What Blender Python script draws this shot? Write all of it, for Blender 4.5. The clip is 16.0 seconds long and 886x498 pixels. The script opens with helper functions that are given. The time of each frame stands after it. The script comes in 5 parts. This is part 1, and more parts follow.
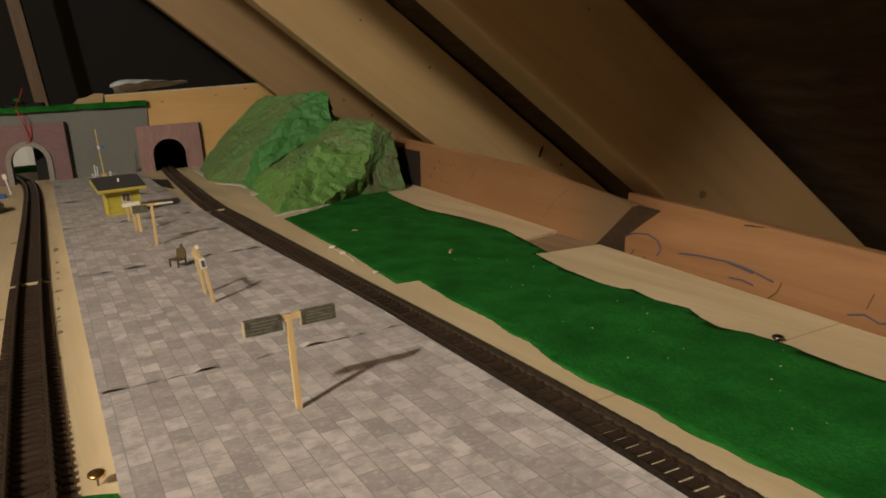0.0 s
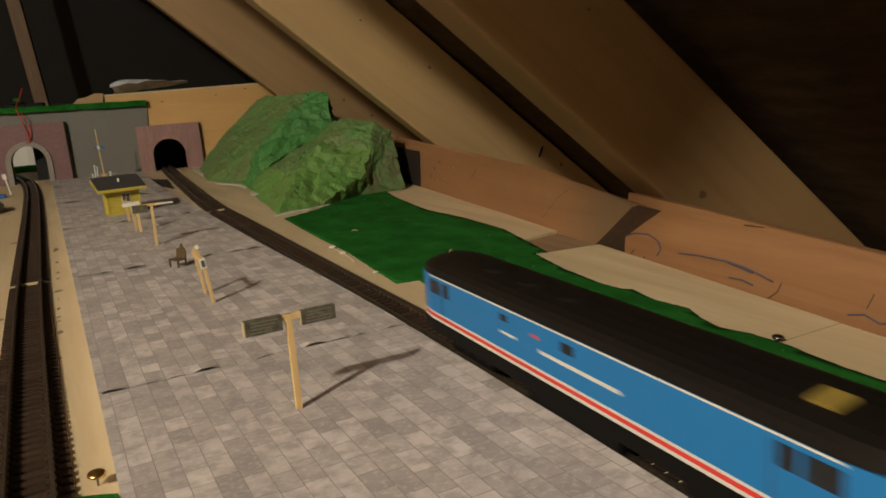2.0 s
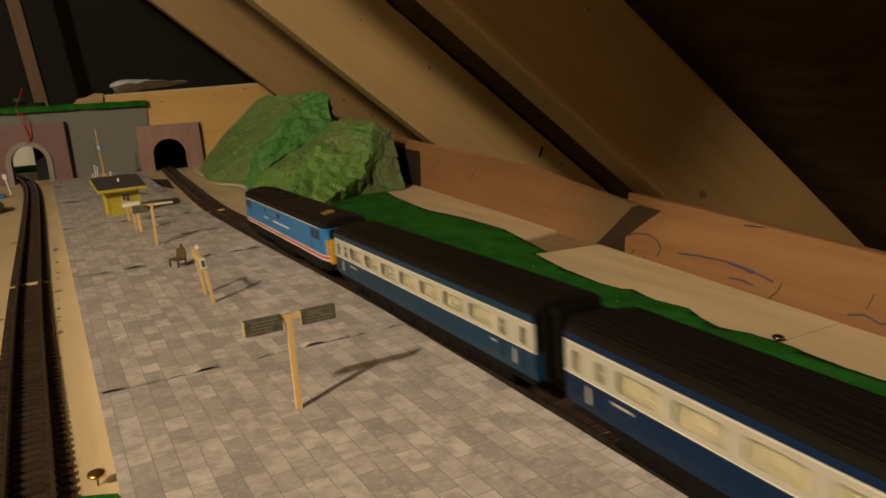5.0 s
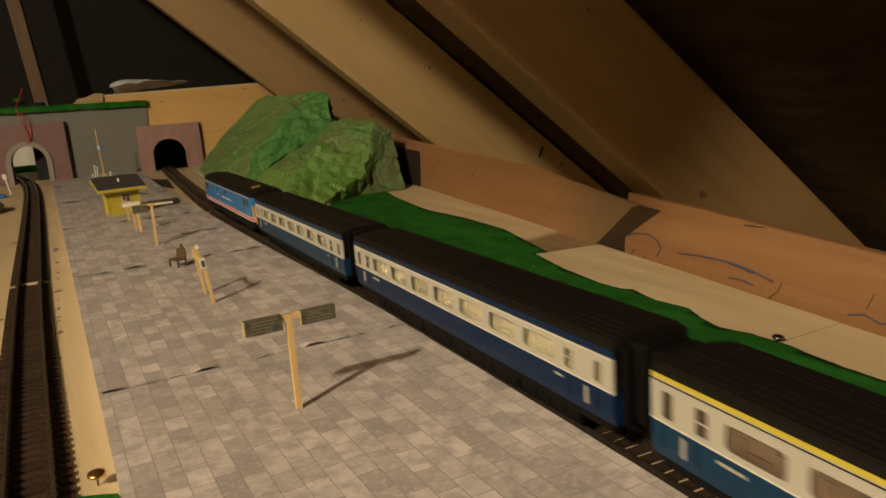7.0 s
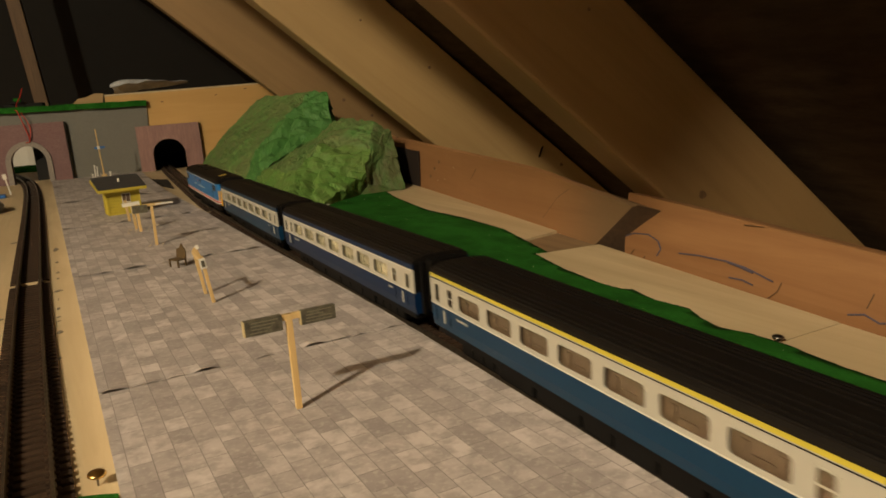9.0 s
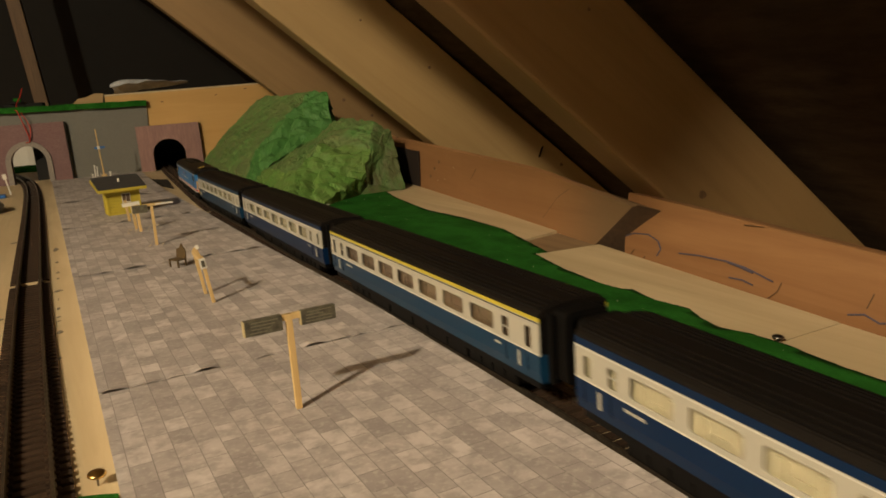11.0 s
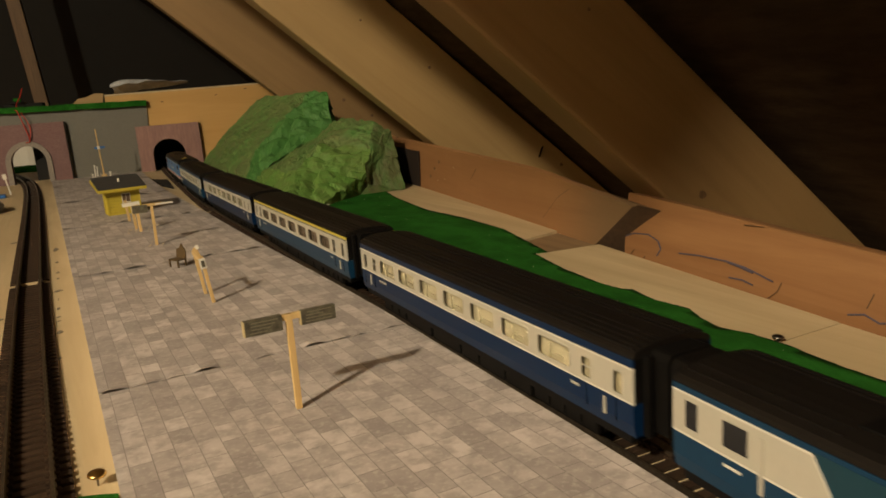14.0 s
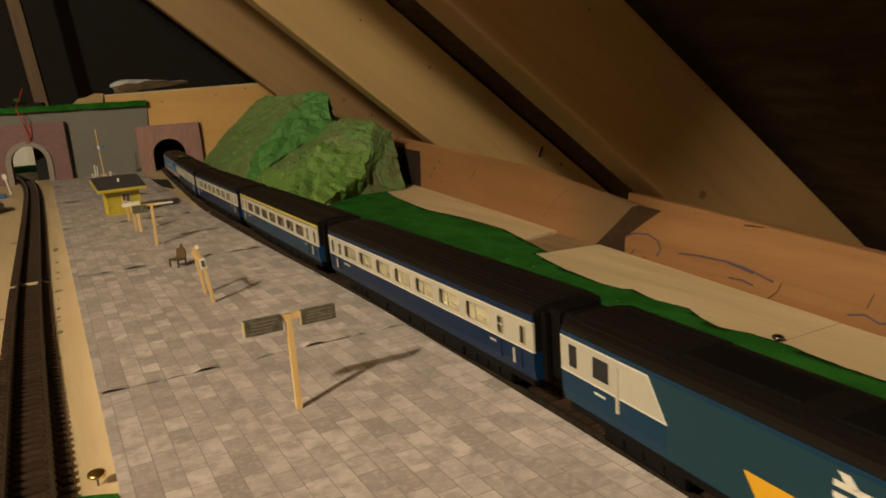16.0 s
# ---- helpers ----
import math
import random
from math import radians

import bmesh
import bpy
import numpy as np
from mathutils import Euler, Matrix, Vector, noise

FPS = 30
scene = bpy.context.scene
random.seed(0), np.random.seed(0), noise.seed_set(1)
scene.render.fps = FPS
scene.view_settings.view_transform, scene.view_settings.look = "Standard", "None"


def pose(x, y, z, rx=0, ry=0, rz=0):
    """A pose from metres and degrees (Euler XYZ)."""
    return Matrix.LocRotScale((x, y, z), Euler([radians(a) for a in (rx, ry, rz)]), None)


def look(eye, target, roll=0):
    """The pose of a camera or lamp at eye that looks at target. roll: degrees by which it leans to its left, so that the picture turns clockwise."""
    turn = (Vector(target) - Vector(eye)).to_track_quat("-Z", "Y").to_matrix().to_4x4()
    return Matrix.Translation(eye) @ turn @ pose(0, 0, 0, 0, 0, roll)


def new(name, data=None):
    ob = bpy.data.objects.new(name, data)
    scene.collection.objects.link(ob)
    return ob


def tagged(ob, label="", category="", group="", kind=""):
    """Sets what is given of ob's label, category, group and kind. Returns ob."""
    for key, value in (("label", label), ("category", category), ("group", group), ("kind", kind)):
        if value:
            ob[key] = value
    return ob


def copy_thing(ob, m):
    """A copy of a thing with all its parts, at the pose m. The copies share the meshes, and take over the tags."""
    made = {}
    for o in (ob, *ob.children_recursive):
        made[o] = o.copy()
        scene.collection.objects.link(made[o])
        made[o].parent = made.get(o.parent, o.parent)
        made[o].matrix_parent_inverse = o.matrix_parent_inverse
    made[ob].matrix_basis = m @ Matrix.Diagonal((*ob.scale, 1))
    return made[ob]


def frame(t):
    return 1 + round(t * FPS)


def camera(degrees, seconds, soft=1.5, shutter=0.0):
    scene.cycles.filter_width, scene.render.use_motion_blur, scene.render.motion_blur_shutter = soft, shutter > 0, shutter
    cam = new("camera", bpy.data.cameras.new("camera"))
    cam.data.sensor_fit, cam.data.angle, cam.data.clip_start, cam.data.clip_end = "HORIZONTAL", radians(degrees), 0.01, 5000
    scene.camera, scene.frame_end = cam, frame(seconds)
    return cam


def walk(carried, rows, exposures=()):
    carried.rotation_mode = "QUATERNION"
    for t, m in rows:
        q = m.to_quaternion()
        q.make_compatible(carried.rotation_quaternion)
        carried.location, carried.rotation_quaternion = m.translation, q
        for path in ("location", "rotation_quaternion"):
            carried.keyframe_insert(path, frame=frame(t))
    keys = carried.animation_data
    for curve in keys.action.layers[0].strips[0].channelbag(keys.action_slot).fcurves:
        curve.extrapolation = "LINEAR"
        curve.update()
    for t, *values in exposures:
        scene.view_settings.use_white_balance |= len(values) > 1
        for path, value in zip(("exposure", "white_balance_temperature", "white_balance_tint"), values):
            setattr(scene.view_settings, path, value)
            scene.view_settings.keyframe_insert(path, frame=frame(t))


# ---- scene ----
cam = camera(61.84, 16.0, soft=1.7, shutter=1.2)
EYE = (0.0, 0.0, 0.14173)
VIEW = look(EYE, (0.4519, 0.8662, -0.0718), -4.163)
walk(cam, [(0.0, VIEW), (16.0, VIEW)], exposures=[(0.0, 0.0, 5600, 10), (1.0, 0.0, 5600, 10), (2.5, -0.08, 5950, 10), (4.0, -0.2, 6500, 10), (6.5, -0.05, 6750, 10), (9.0, 0.0, 6750, 10), (16.0, 0.0, 6750, 10)])

# ---- light: one attic bulb behind and to the side of the layout, dim bounce from the roof ----
world = bpy.data.worlds.new("attic_dark")
world.use_nodes = True
world.node_tree.nodes["Background"].inputs[0].default_value = (1.0, 0.78, 0.55, 1)
world.node_tree.nodes["Background"].inputs[1].default_value = 0.02
scene.world = world


def lamp(name, at, watts, radius, colour):
    data = bpy.data.lights.new(name, "POINT")
    data.energy, data.shadow_soft_size, data.color = watts, radius, colour
    ob = new(name, data)
    ob.location = at
    return ob


BULB = (-1.32, -0.53, 1.165)
lamp("attic_bulb", BULB, 158.0, 0.048, (1.0, 0.86, 0.61))

# ---- the frames of reference ----
TURN = radians(8.5)          # the roof runs at this angle to the layout
AX = Vector((math.sin(TURN), math.cos(TURN), 0))   # along the eaves
BX = Vector((math.cos(TURN), -math.sin(TURN), 0))  # towards the eaves
ROOF = Matrix(((BX.x, AX.x, 0, 0), (BX.y, AX.y, 0, 0), (0, 0, 1, 0), (0, 0, 0, 1)))  # (u, v, z) to world


# ---- materials ----
def nodes_of(name):
    m = bpy.data.materials.new(name)
    m.use_nodes = True
    return m, m.node_tree.nodes, m.node_tree.links, m.node_tree.nodes["Principled BSDF"]


def mat(name, colour, rough=0.6, metal=0.0, grain=0.0, scale=300.0, stretch=(1, 1, 1), blot=0.0, blot_scale=20.0, bump=0.0, tint=None, vary=0.0, coat=0.0):
    """Colour with a fine grain, broad blotches, a bump, and a shift from object to object."""
    m, ns, ln, bsdf = nodes_of(name)
    bsdf.inputs["Roughness"].default_value = rough
    bsdf.inputs["Metallic"].default_value = metal
    bsdf.inputs["Coat Weight"].default_value = coat
    tint = tint or tuple(c * 0.45 for c in colour)
    co = ns.new("ShaderNodeTexCoord")
    mp = ns.new("ShaderNodeMapping")
    mp.inputs["Scale"].default_value = stretch
    ln.new(co.outputs["Object"], mp.inputs["Vector"])
    last = None
    rgb = ns.new("ShaderNodeRGB")
    rgb.outputs[0].default_value = (*colour, 1)
    last = rgb.outputs[0]
    fine = None
    for amount, sc, det in ((grain, scale, 6.0), (blot, blot_scale, 4.0)):
        if amount <= 0:
            continue
        nz = ns.new("ShaderNodeTexNoise")
        nz.inputs["Scale"].default_value, nz.inputs["Detail"].default_value, nz.inputs["Roughness"].default_value = sc, det, 0.62
        ln.new(mp.outputs[0], nz.inputs["Vector"])
        ramp = ns.new("ShaderNodeMapRange")
        ramp.inputs[1].default_value, ramp.inputs[2].default_value, ramp.inputs[4].default_value = 0.36, 0.68, amount
        ln.new(nz.outputs["Fac"], ramp.inputs[0])
        mx = ns.new("ShaderNodeMix")
        mx.data_type = "RGBA"
        ln.new(ramp.outputs[0], mx.inputs[0])
        ln.new(last, mx.inputs[6])
        mx.inputs[7].default_value = (*tint, 1)
        last = mx.outputs[2]
        fine = fine or nz
    if vary > 0:
        info = ns.new("ShaderNodeObjectInfo")
        mr = ns.new("ShaderNodeMapRange")
        mr.inputs[3].default_value, mr.inputs[4].default_value = 1 - vary, 1 + vary
        ln.new(info.outputs["Random"], mr.inputs[0])
        hv = ns.new("ShaderNodeHueSaturation")
        ln.new(mr.outputs[0], hv.inputs["Value"])
        ln.new(last, hv.inputs["Color"])
        last = hv.outputs[0]
    ln.new(last, bsdf.inputs["Base Color"])
    if bump > 0 and fine:
        bp = ns.new("ShaderNodeBump")
        bp.inputs["Strength"].default_value, bp.inputs["Distance"].default_value = bump, 0.0006
        ln.new(fine.outputs["Fac"], bp.inputs["Height"])
        ln.new(bp.outputs[0], bsdf.inputs["Normal"])
    return m


def timber(name, light, dark, along, rough=0.62, ring=34.0, knots=True, blot=0.35, greyed=None):
    """Sawn wood: stretched grain along one axis, broad tone changes and a few knots."""
    m, ns, ln, bsdf = nodes_of(name)
    bsdf.inputs["Roughness"].default_value = rough
    co = ns.new("ShaderNodeTexCoord")
    mp = ns.new("ShaderNodeMapping")
    mp.inputs["Scale"].default_value = tuple(0.07 if i == along else 1.0 for i in range(3))
    ln.new(co.outputs["Object"], mp.inputs["Vector"])
    nz = ns.new("ShaderNodeTexNoise")
    nz.inputs["Scale"].default_value, nz.inputs["Detail"].default_value, nz.inputs["Roughness"].default_value, nz.inputs["Distortion"].default_value = ring * 3.2, 7, 0.65, 0.6
    ln.new(mp.outputs[0], nz.inputs["Vector"])
    big = ns.new("ShaderNodeTexNoise")
    big.inputs["Scale"].default_value, big.inputs["Detail"].default_value = 7.0, 3
    ln.new(co.outputs["Object"], big.inputs["Vector"])
    cr = ns.new("ShaderNodeValToRGB")
    cr.color_ramp.elements[0].position, cr.color_ramp.elements[0].color = 0.33, (*dark, 1)
    cr.color_ramp.elements[1].position, cr.color_ramp.elements[1].color = 0.66, (*light, 1)
    ln.new(nz.outputs["Fac"], cr.inputs[0])
    mr = ns.new("ShaderNodeMapRange")
    mr.inputs[1].default_value, mr.inputs[2].default_value, mr.inputs[4].default_value = 0.4, 0.7, blot
    ln.new(big.outputs["Fac"], mr.inputs[0])
    mx = ns.new("ShaderNodeMix")
    mx.data_type = "RGBA"
    ln.new(mr.outputs[0], mx.inputs[0])
    ln.new(cr.outputs[0], mx.inputs[6])
    mx.inputs[7].default_value = (*dark, 1)
    last = mx.outputs[2]
    if knots:
        mk = ns.new("ShaderNodeMapping")
        mk.inputs["Scale"].default_value = tuple(0.45 if i == along else 1.0 for i in range(3))
        ln.new(co.outputs["Object"], mk.inputs["Vector"])
        vo = ns.new("ShaderNodeTexVoronoi")
        vo.inputs["Scale"].default_value = 6.5
        ln.new(mk.outputs[0], vo.inputs["Vector"])
        kr = ns.new("ShaderNodeMapRange")
        kr.inputs[1].default_value, kr.inputs[2].default_value, kr.inputs[3].default_value, kr.inputs[4].default_value = 0.03, 0.075, 0.8, 0.0
        ln.new(vo.outputs["Distance"], kr.inputs[0])
        m2 = ns.new("ShaderNodeMix")
        m2.data_type = "RGBA"
        ln.new(kr.outputs[0], m2.inputs[0])
        ln.new(last, m2.inputs[6])
        m2.inputs[7].default_value = (dark[0] * 0.35, dark[1] * 0.3, dark[2] * 0.3, 1)
        last = m2.outputs[2]
    if greyed:
        # grey-brown mixed in towards the cut end, with an uneven border
        sep = ns.new("ShaderNodeSeparateXYZ")
        ln.new(co.outputs["Object"], sep.inputs[0])
        wob = ns.new("ShaderNodeMath")
        wob.operation = "MULTIPLY_ADD"
        wob.inputs[1].default_value = 0.16
        ln.new(big.outputs["Fac"], wob.inputs[0])
        ln.new(sep.outputs["Y"], wob.inputs[2])
        gr = ns.new("ShaderNodeMapRange")
        gr.interpolation_type = "SMOOTHSTEP"
        gr.inputs[1].default_value, gr.inputs[2].default_value, gr.inputs[3].default_value, gr.inputs[4].default_value = greyed[0] + 0.08, greyed[1] + 0.08, 0.85, 0.0
        ln.new(wob.outputs[0], gr.inputs[0])
        m3 = ns.new("ShaderNodeMix")
        m3.data_type = "RGBA"
        ln.new(gr.outputs[0], m3.inputs[0])
        ln.new(last, m3.inputs[6])
        m3.inputs[7].default_value = (0.150, 0.098, 0.052, 1)
        last = m3.outputs[2]
    ln.new(last, bsdf.inputs["Base Color"])
    bp = ns.new("ShaderNodeBump")
    bp.inputs["Strength"].default_value, bp.inputs["Distance"].default_value = 0.25, 0.0008
    ln.new(nz.outputs["Fac"], bp.inputs["Height"])
    ln.new(bp.outputs[0], bsdf.inputs["Normal"])
    return m


def paving_print():
    """Printed card: rows of grey stone slabs of varied length, with thin dark joints and mottling."""
    m, ns, ln, bsdf = nodes_of("paving_print")
    bsdf.inputs["Roughness"].default_value = 0.55
    co = ns.new("ShaderNodeTexCoord")
    mp = ns.new("ShaderNodeMapping")
    mp.inputs["Rotation"].default_value = (0, 0, radians(90))
    ln.new(co.outputs["Object"], mp.inputs["Vector"])
    br = ns.new("ShaderNodeTexBrick")
    br.offset, br.offset_frequency, br.squash, br.squash_frequency = 0.37, 2, 0.80, 3
    for key, val in (("Color1", (0.290, 0.258, 0.258, 1)), ("Color2", (0.590, 0.540, 0.536, 1)), ("Mortar", (0.185, 0.168, 0.162, 1)), ("Scale", 1.0), ("Mortar Size", 0.00034), ("Mortar Smooth", 1.0), ("Bias", 0.10), ("Brick Width", 0.0168), ("Row Height", 0.00872)):
        br.inputs[key].default_value = val
    ln.new(mp.outputs[0], br.inputs["Vector"])
    last = br.outputs["Color"]
    for sc, det, lo, hi, amount, shade in ((150, 6, 0.42, 0.64, 0.62, (0.275, 0.245, 0.245)), (38, 3, 0.46, 0.66, 0.32, (0.26, 0.238, 0.240)), (420, 4, 0.52, 0.72, 0.35, (0.66, 0.63, 0.60))):
        nz = ns.new("ShaderNodeTexNoise")
        nz.inputs["Scale"].default_value, nz.inputs["Detail"].default_value = sc, det
        ln.new(co.outputs["Object"], nz.inputs["Vector"])
        mr = ns.new("ShaderNodeMapRange")
        mr.inputs[1].default_value, mr.inputs[2].default_value, mr.inputs[4].default_value = lo, hi, amount
        ln.new(nz.outputs["Fac"], mr.inputs[0])
        mx = ns.new("ShaderNodeMix")
        mx.data_type = "RGBA"
        ln.new(mr.outputs[0], mx.inputs[0])
        ln.new(last, mx.inputs[6])
        mx.inputs[7].default_value = (*shade, 1)
        last = mx.outputs[2]
    ln.new(last, bsdf.inputs["Base Color"])
    return m


def glass(name, colour=(0.9, 0.9, 0.86)):
    m, ns, ln, bsdf = nodes_of(name)
    bsdf.inputs["Base Color"].default_value = (*colour, 1)
    bsdf.inputs["Transmission Weight"].default_value = 1.0
    bsdf.inputs["Roughness"].default_value = 0.06
    bsdf.inputs["IOR"].default_value = 1.12
    return m


BASE_PLY = timber("pale_plywood", (0.60, 0.490, 0.318), (0.46, 0.355, 0.212), 1, ring=14, knots=False, blot=0.6)
WALL_PLY = timber("yellow_plywood", (0.56, 0.345, 0.125), (0.48, 0.285, 0.092), 0, ring=10, knots=False)
RAFTER_WOOD = timber("rafter_pine", (0.355, 0.240, 0.108), (0.300, 0.196, 0.085), 0, ring=15, blot=0.6)
# browner pine, darkened further to stand in for the near rafter's shade
BROWN_SHADED_RAFTER = timber("browner_shaded_rafter_pine", (0.260, 0.160, 0.068), (0.215, 0.128, 0.052), 0, ring=13, blot=0.6)
# pale boards added on the unseen slope to bounce fill light
BOUNCE_BOARDING = timber("pale_bounce_boards", (0.55, 0.44, 0.30), (0.42, 0.32, 0.2), 1, knots=False)
EAVES_WOOD = timber("orange_brown_timber", (0.300, 0.153, 0.066), (0.222, 0.106, 0.043), 1, ring=17, blot=0.75)
EAVES_GREYED = timber("orange_brown_timber_greyed_end", (0.300, 0.153, 0.066), (0.222, 0.106, 0.043), 1, ring=17, blot=0.75, greyed=(0.50, 0.64))
END_WOOD = timber("grey_brown_timber", (0.25, 0.165, 0.090), (0.17, 0.110, 0.058), 1)
FELT_ROOF = mat("roofing_felt", (0.066, 0.043, 0.026), 0.75, grain=0.75, scale=46, stretch=(0.6, 0.5, 2.2), blot=0.7, blot_scale=7, bump=0.8, tint=(0.020, 0.0130, 0.0082))
STRUT_WOOD = timber("stained_strut", (0.17, 0.095, 0.042), (0.11, 0.060, 0.026), 2)
# unseen near gable, kept dark to cut bounce onto the near rafter
NEAR_GABLE = mat("low_bounce_near_gable", (0.11, 0.070, 0.040), 0.8, grain=0.5, scale=30, blot=0.5, blot_scale=4)
# near-black colour stands in for the unlit far end of the loft
UNLIT_GABLE = mat("unlit_far_gable", (0.0072, 0.0044, 0.0024), 0.8, grain=0.5, scale=30, blot=0.5, blot_scale=4)
BORE = mat("dark_tunnel_lining", (0.17, 0.145, 0.122), 0.7, grain=0.5, scale=60)
# unseen floor, kept pale so that it throws light back up
FLOOR_BOUNCE = mat("loft_floor", (0.42, 0.34, 0.24), 0.9, grain=0.5, scale=40, blot=0.5, blot_scale=5)
PAVING = paving_print()
CARD_EDGE = mat("card_edge", (0.55, 0.5, 0.45), 0.7, grain=0.3, scale=500)
GRASS = mat("green_felt", (0.023, 0.148, 0.019), 0.95, grain=0.55, scale=600, stretch=(1, 0.7, 1), blot=0.8, blot_scale=30, bump=1.0, tint=(0.0058, 0.052, 0.0048))
# hill colours go by facet: olive top, leaf-green front, emerald side, darker end
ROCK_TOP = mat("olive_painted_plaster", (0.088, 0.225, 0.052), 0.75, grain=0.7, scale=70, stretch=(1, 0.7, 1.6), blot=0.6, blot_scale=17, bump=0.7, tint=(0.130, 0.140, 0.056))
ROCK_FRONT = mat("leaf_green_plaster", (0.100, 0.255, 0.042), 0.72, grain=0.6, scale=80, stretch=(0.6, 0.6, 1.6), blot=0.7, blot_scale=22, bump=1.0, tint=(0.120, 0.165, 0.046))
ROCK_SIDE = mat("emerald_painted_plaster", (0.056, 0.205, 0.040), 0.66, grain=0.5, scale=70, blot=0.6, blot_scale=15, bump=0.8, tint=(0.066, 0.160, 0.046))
ROCK_END = mat("dark_green_plaster", (0.066, 0.175, 0.040), 0.75, grain=0.7, scale=60, stretch=(1.5, 1.5, 0.5), blot=0.8, blot_scale=20, bump=1.0, tint=(0.080, 0.066, 0.030))
SAWN_END = mat("weathered_sawn_end", (0.078, 0.045, 0.024), 0.8, grain=0.6, scale=250, blot=0.4, blot_scale=60, bump=0.5)
DARK_PATCH = mat("dark_brown_patch", (0.017, 0.0085, 0.0055), 0.8, grain=0.5, scale=90, blot=0.4, blot_scale=30)
ROCK_WHITE = mat("torn_plaster_edge", (0.62, 0.58, 0.50), 0.8, grain=0.4, scale=400)
KNOT = mat("dark_knot", (0.150, 0.082, 0.038), 0.6, grain=0.7, scale=400)
SLEEPER = mat("sleeper_plastic", (0.042, 0.0255, 0.0170), 0.55, grain=0.5, scale=500, vary=0.25)
RAIL = mat("nickel_rail", (0.24, 0.195, 0.145), 0.40, metal=0.9, grain=0.5, scale=300, tint=(0.06, 0.04, 0.03))
GREY_CARD = mat("grey_painted_card", (0.150, 0.150, 0.138), 0.7, grain=0.3, scale=200, blot=0.3, blot_scale=15, tint=(0.10, 0.10, 0.09))
BRICK_PRINT = mat("mauve_stone_paper", (0.21, 0.125, 0.125), 0.75, grain=0.75, scale=330, stretch=(0.6, 1, 1.4), blot=0.4, blot_scale=40, bump=0.3, tint=(0.13, 0.065, 0.075))
BRICK_SMOOTH = mat("pink_grey_painted_wood", (0.33, 0.195, 0.175), 0.7, grain=0.5, scale=90, stretch=(3, 3, 0.5), blot=0.4, blot_scale=20, tint=(0.17, 0.09, 0.09))
ARCH_GREY = mat("grey_arch_card", (0.25, 0.22, 0.20), 0.7, grain=0.4, scale=200)
BLACK = mat("tunnel_black", (0.006, 0.005, 0.005), 0.8, grain=0.3, scale=100)
DARK_EDGE = mat("dark_edge", (0.02, 0.015, 0.012), 0.7, grain=0.3, scale=200)
MATCH = mat("matchstick_wood", (0.62, 0.44, 0.20), 0.6, grain=0.5, scale=300, stretch=(1, 1, 0.1), tint=(0.45, 0.28, 0.11), vary=0.1)
SIGN_DARK = mat("dark_printed_card", (0.050, 0.045, 0.034), 0.5, grain=0.85, scale=330, tint=(0.15, 0.14, 0.10))
SIGN_TEXT = mat("cream_print", (0.19, 0.175, 0.13), 0.6, grain=0.3, scale=500)
WHITE_CARD = mat("white_card", (0.72, 0.70, 0.65), 0.6, grain=0.2, scale=300)
CREAM_CARD = mat("cream_card", (0.55, 0.45, 0.26), 0.65, grain=0.3, scale=300)
BENCH_BROWN = mat("brown_bench_card", (0.10, 0.062, 0.025), 0.6, grain=0.5, scale=400)
HUT_YELLOW = mat("yellow_painted_planks", (0.50, 0.40, 0.045), 0.55, grain=0.4, scale=200, stretch=(1, 1, 5), tint=(0.33, 0.25, 0.025))
HUT_ROOF = mat("dark_slate_roof", (0.035, 0.034, 0.036), 0.6, grain=0.5, scale=300, tint=(0.07, 0.07, 0.075))
BRASS = mat("brass_pin", (0.55, 0.36, 0.13), 0.28, metal=1.0, grain=0.3, scale=300)
WHEEL = mat("dark_wheel_metal", (0.02, 0.018, 0.016), 0.5, metal=0.6)
STEEL = mat("dull_steel", (0.22, 0.20, 0.18), 0.35, metal=1.0, grain=0.3, scale=300)
RED_WIRE = mat("red_wire", (0.42, 0.030, 0.018), 0.45)
BLUE_PLASTIC = mat("blue_plastic", (0.02, 0.12, 0.38), 0.4)
PLASTIC_BAG = mat("grey_plastic_sheet", (0.60, 0.62, 0.66), 0.4, grain=0.4, scale=60, blot=0.5, blot_scale=20)
CHIP = mat("pale_chips", (0.62, 0.52, 0.38), 0.8, grain=0.3, scale=800)
PEN = mat("blue_pencil_mark", (0.085, 0.075, 0.115), 0.8, grain=0.5, scale=500)
GREY_STUFF = mat("grey_plastic", (0.25, 0.24, 0.22), 0.5, grain=0.3, scale=100)
# rolling stock
RAIL_BLUE = mat("rail_blue_plastic", (0.0040, 0.031, 0.075), 0.38, grain=0.10, scale=300)
# teal carries the reflection off the power car's flat side in its colour
TEAL_SHEEN = mat("teal_sheen_plastic", (0.0075, 0.037, 0.058), 0.36, grain=0.10, scale=300)
DEEP_BLUE = mat("deep_blue_plastic", (0.0016, 0.0150, 0.054), 0.38, grain=0.10, scale=300)
BRIGHT_BLUE = mat("bright_blue_plastic", (0.014, 0.150, 0.42), 0.36, grain=0.08, scale=300)
COACH_WHITE = mat("off_white_plastic", (0.40, 0.385, 0.335), 0.38, grain=0.08, scale=300)
COACH_ROOF = mat("dark_brown_grey_roof", (0.0062, 0.0050, 0.0044), 0.5, grain=0.35, scale=260, tint=(0.011, 0.0088, 0.0074))
UNDER_BLACK = mat("black_underframe", (0.0045, 0.004, 0.0038), 0.55, grain=0.3, scale=300)
HATCH_YELLOW = mat("dull_yellow_hatch", (0.22, 0.155, 0.03), 0.5)
STRIPE_YELLOW = mat("yellow_stripe", (0.50, 0.42, 0.045), 0.4)
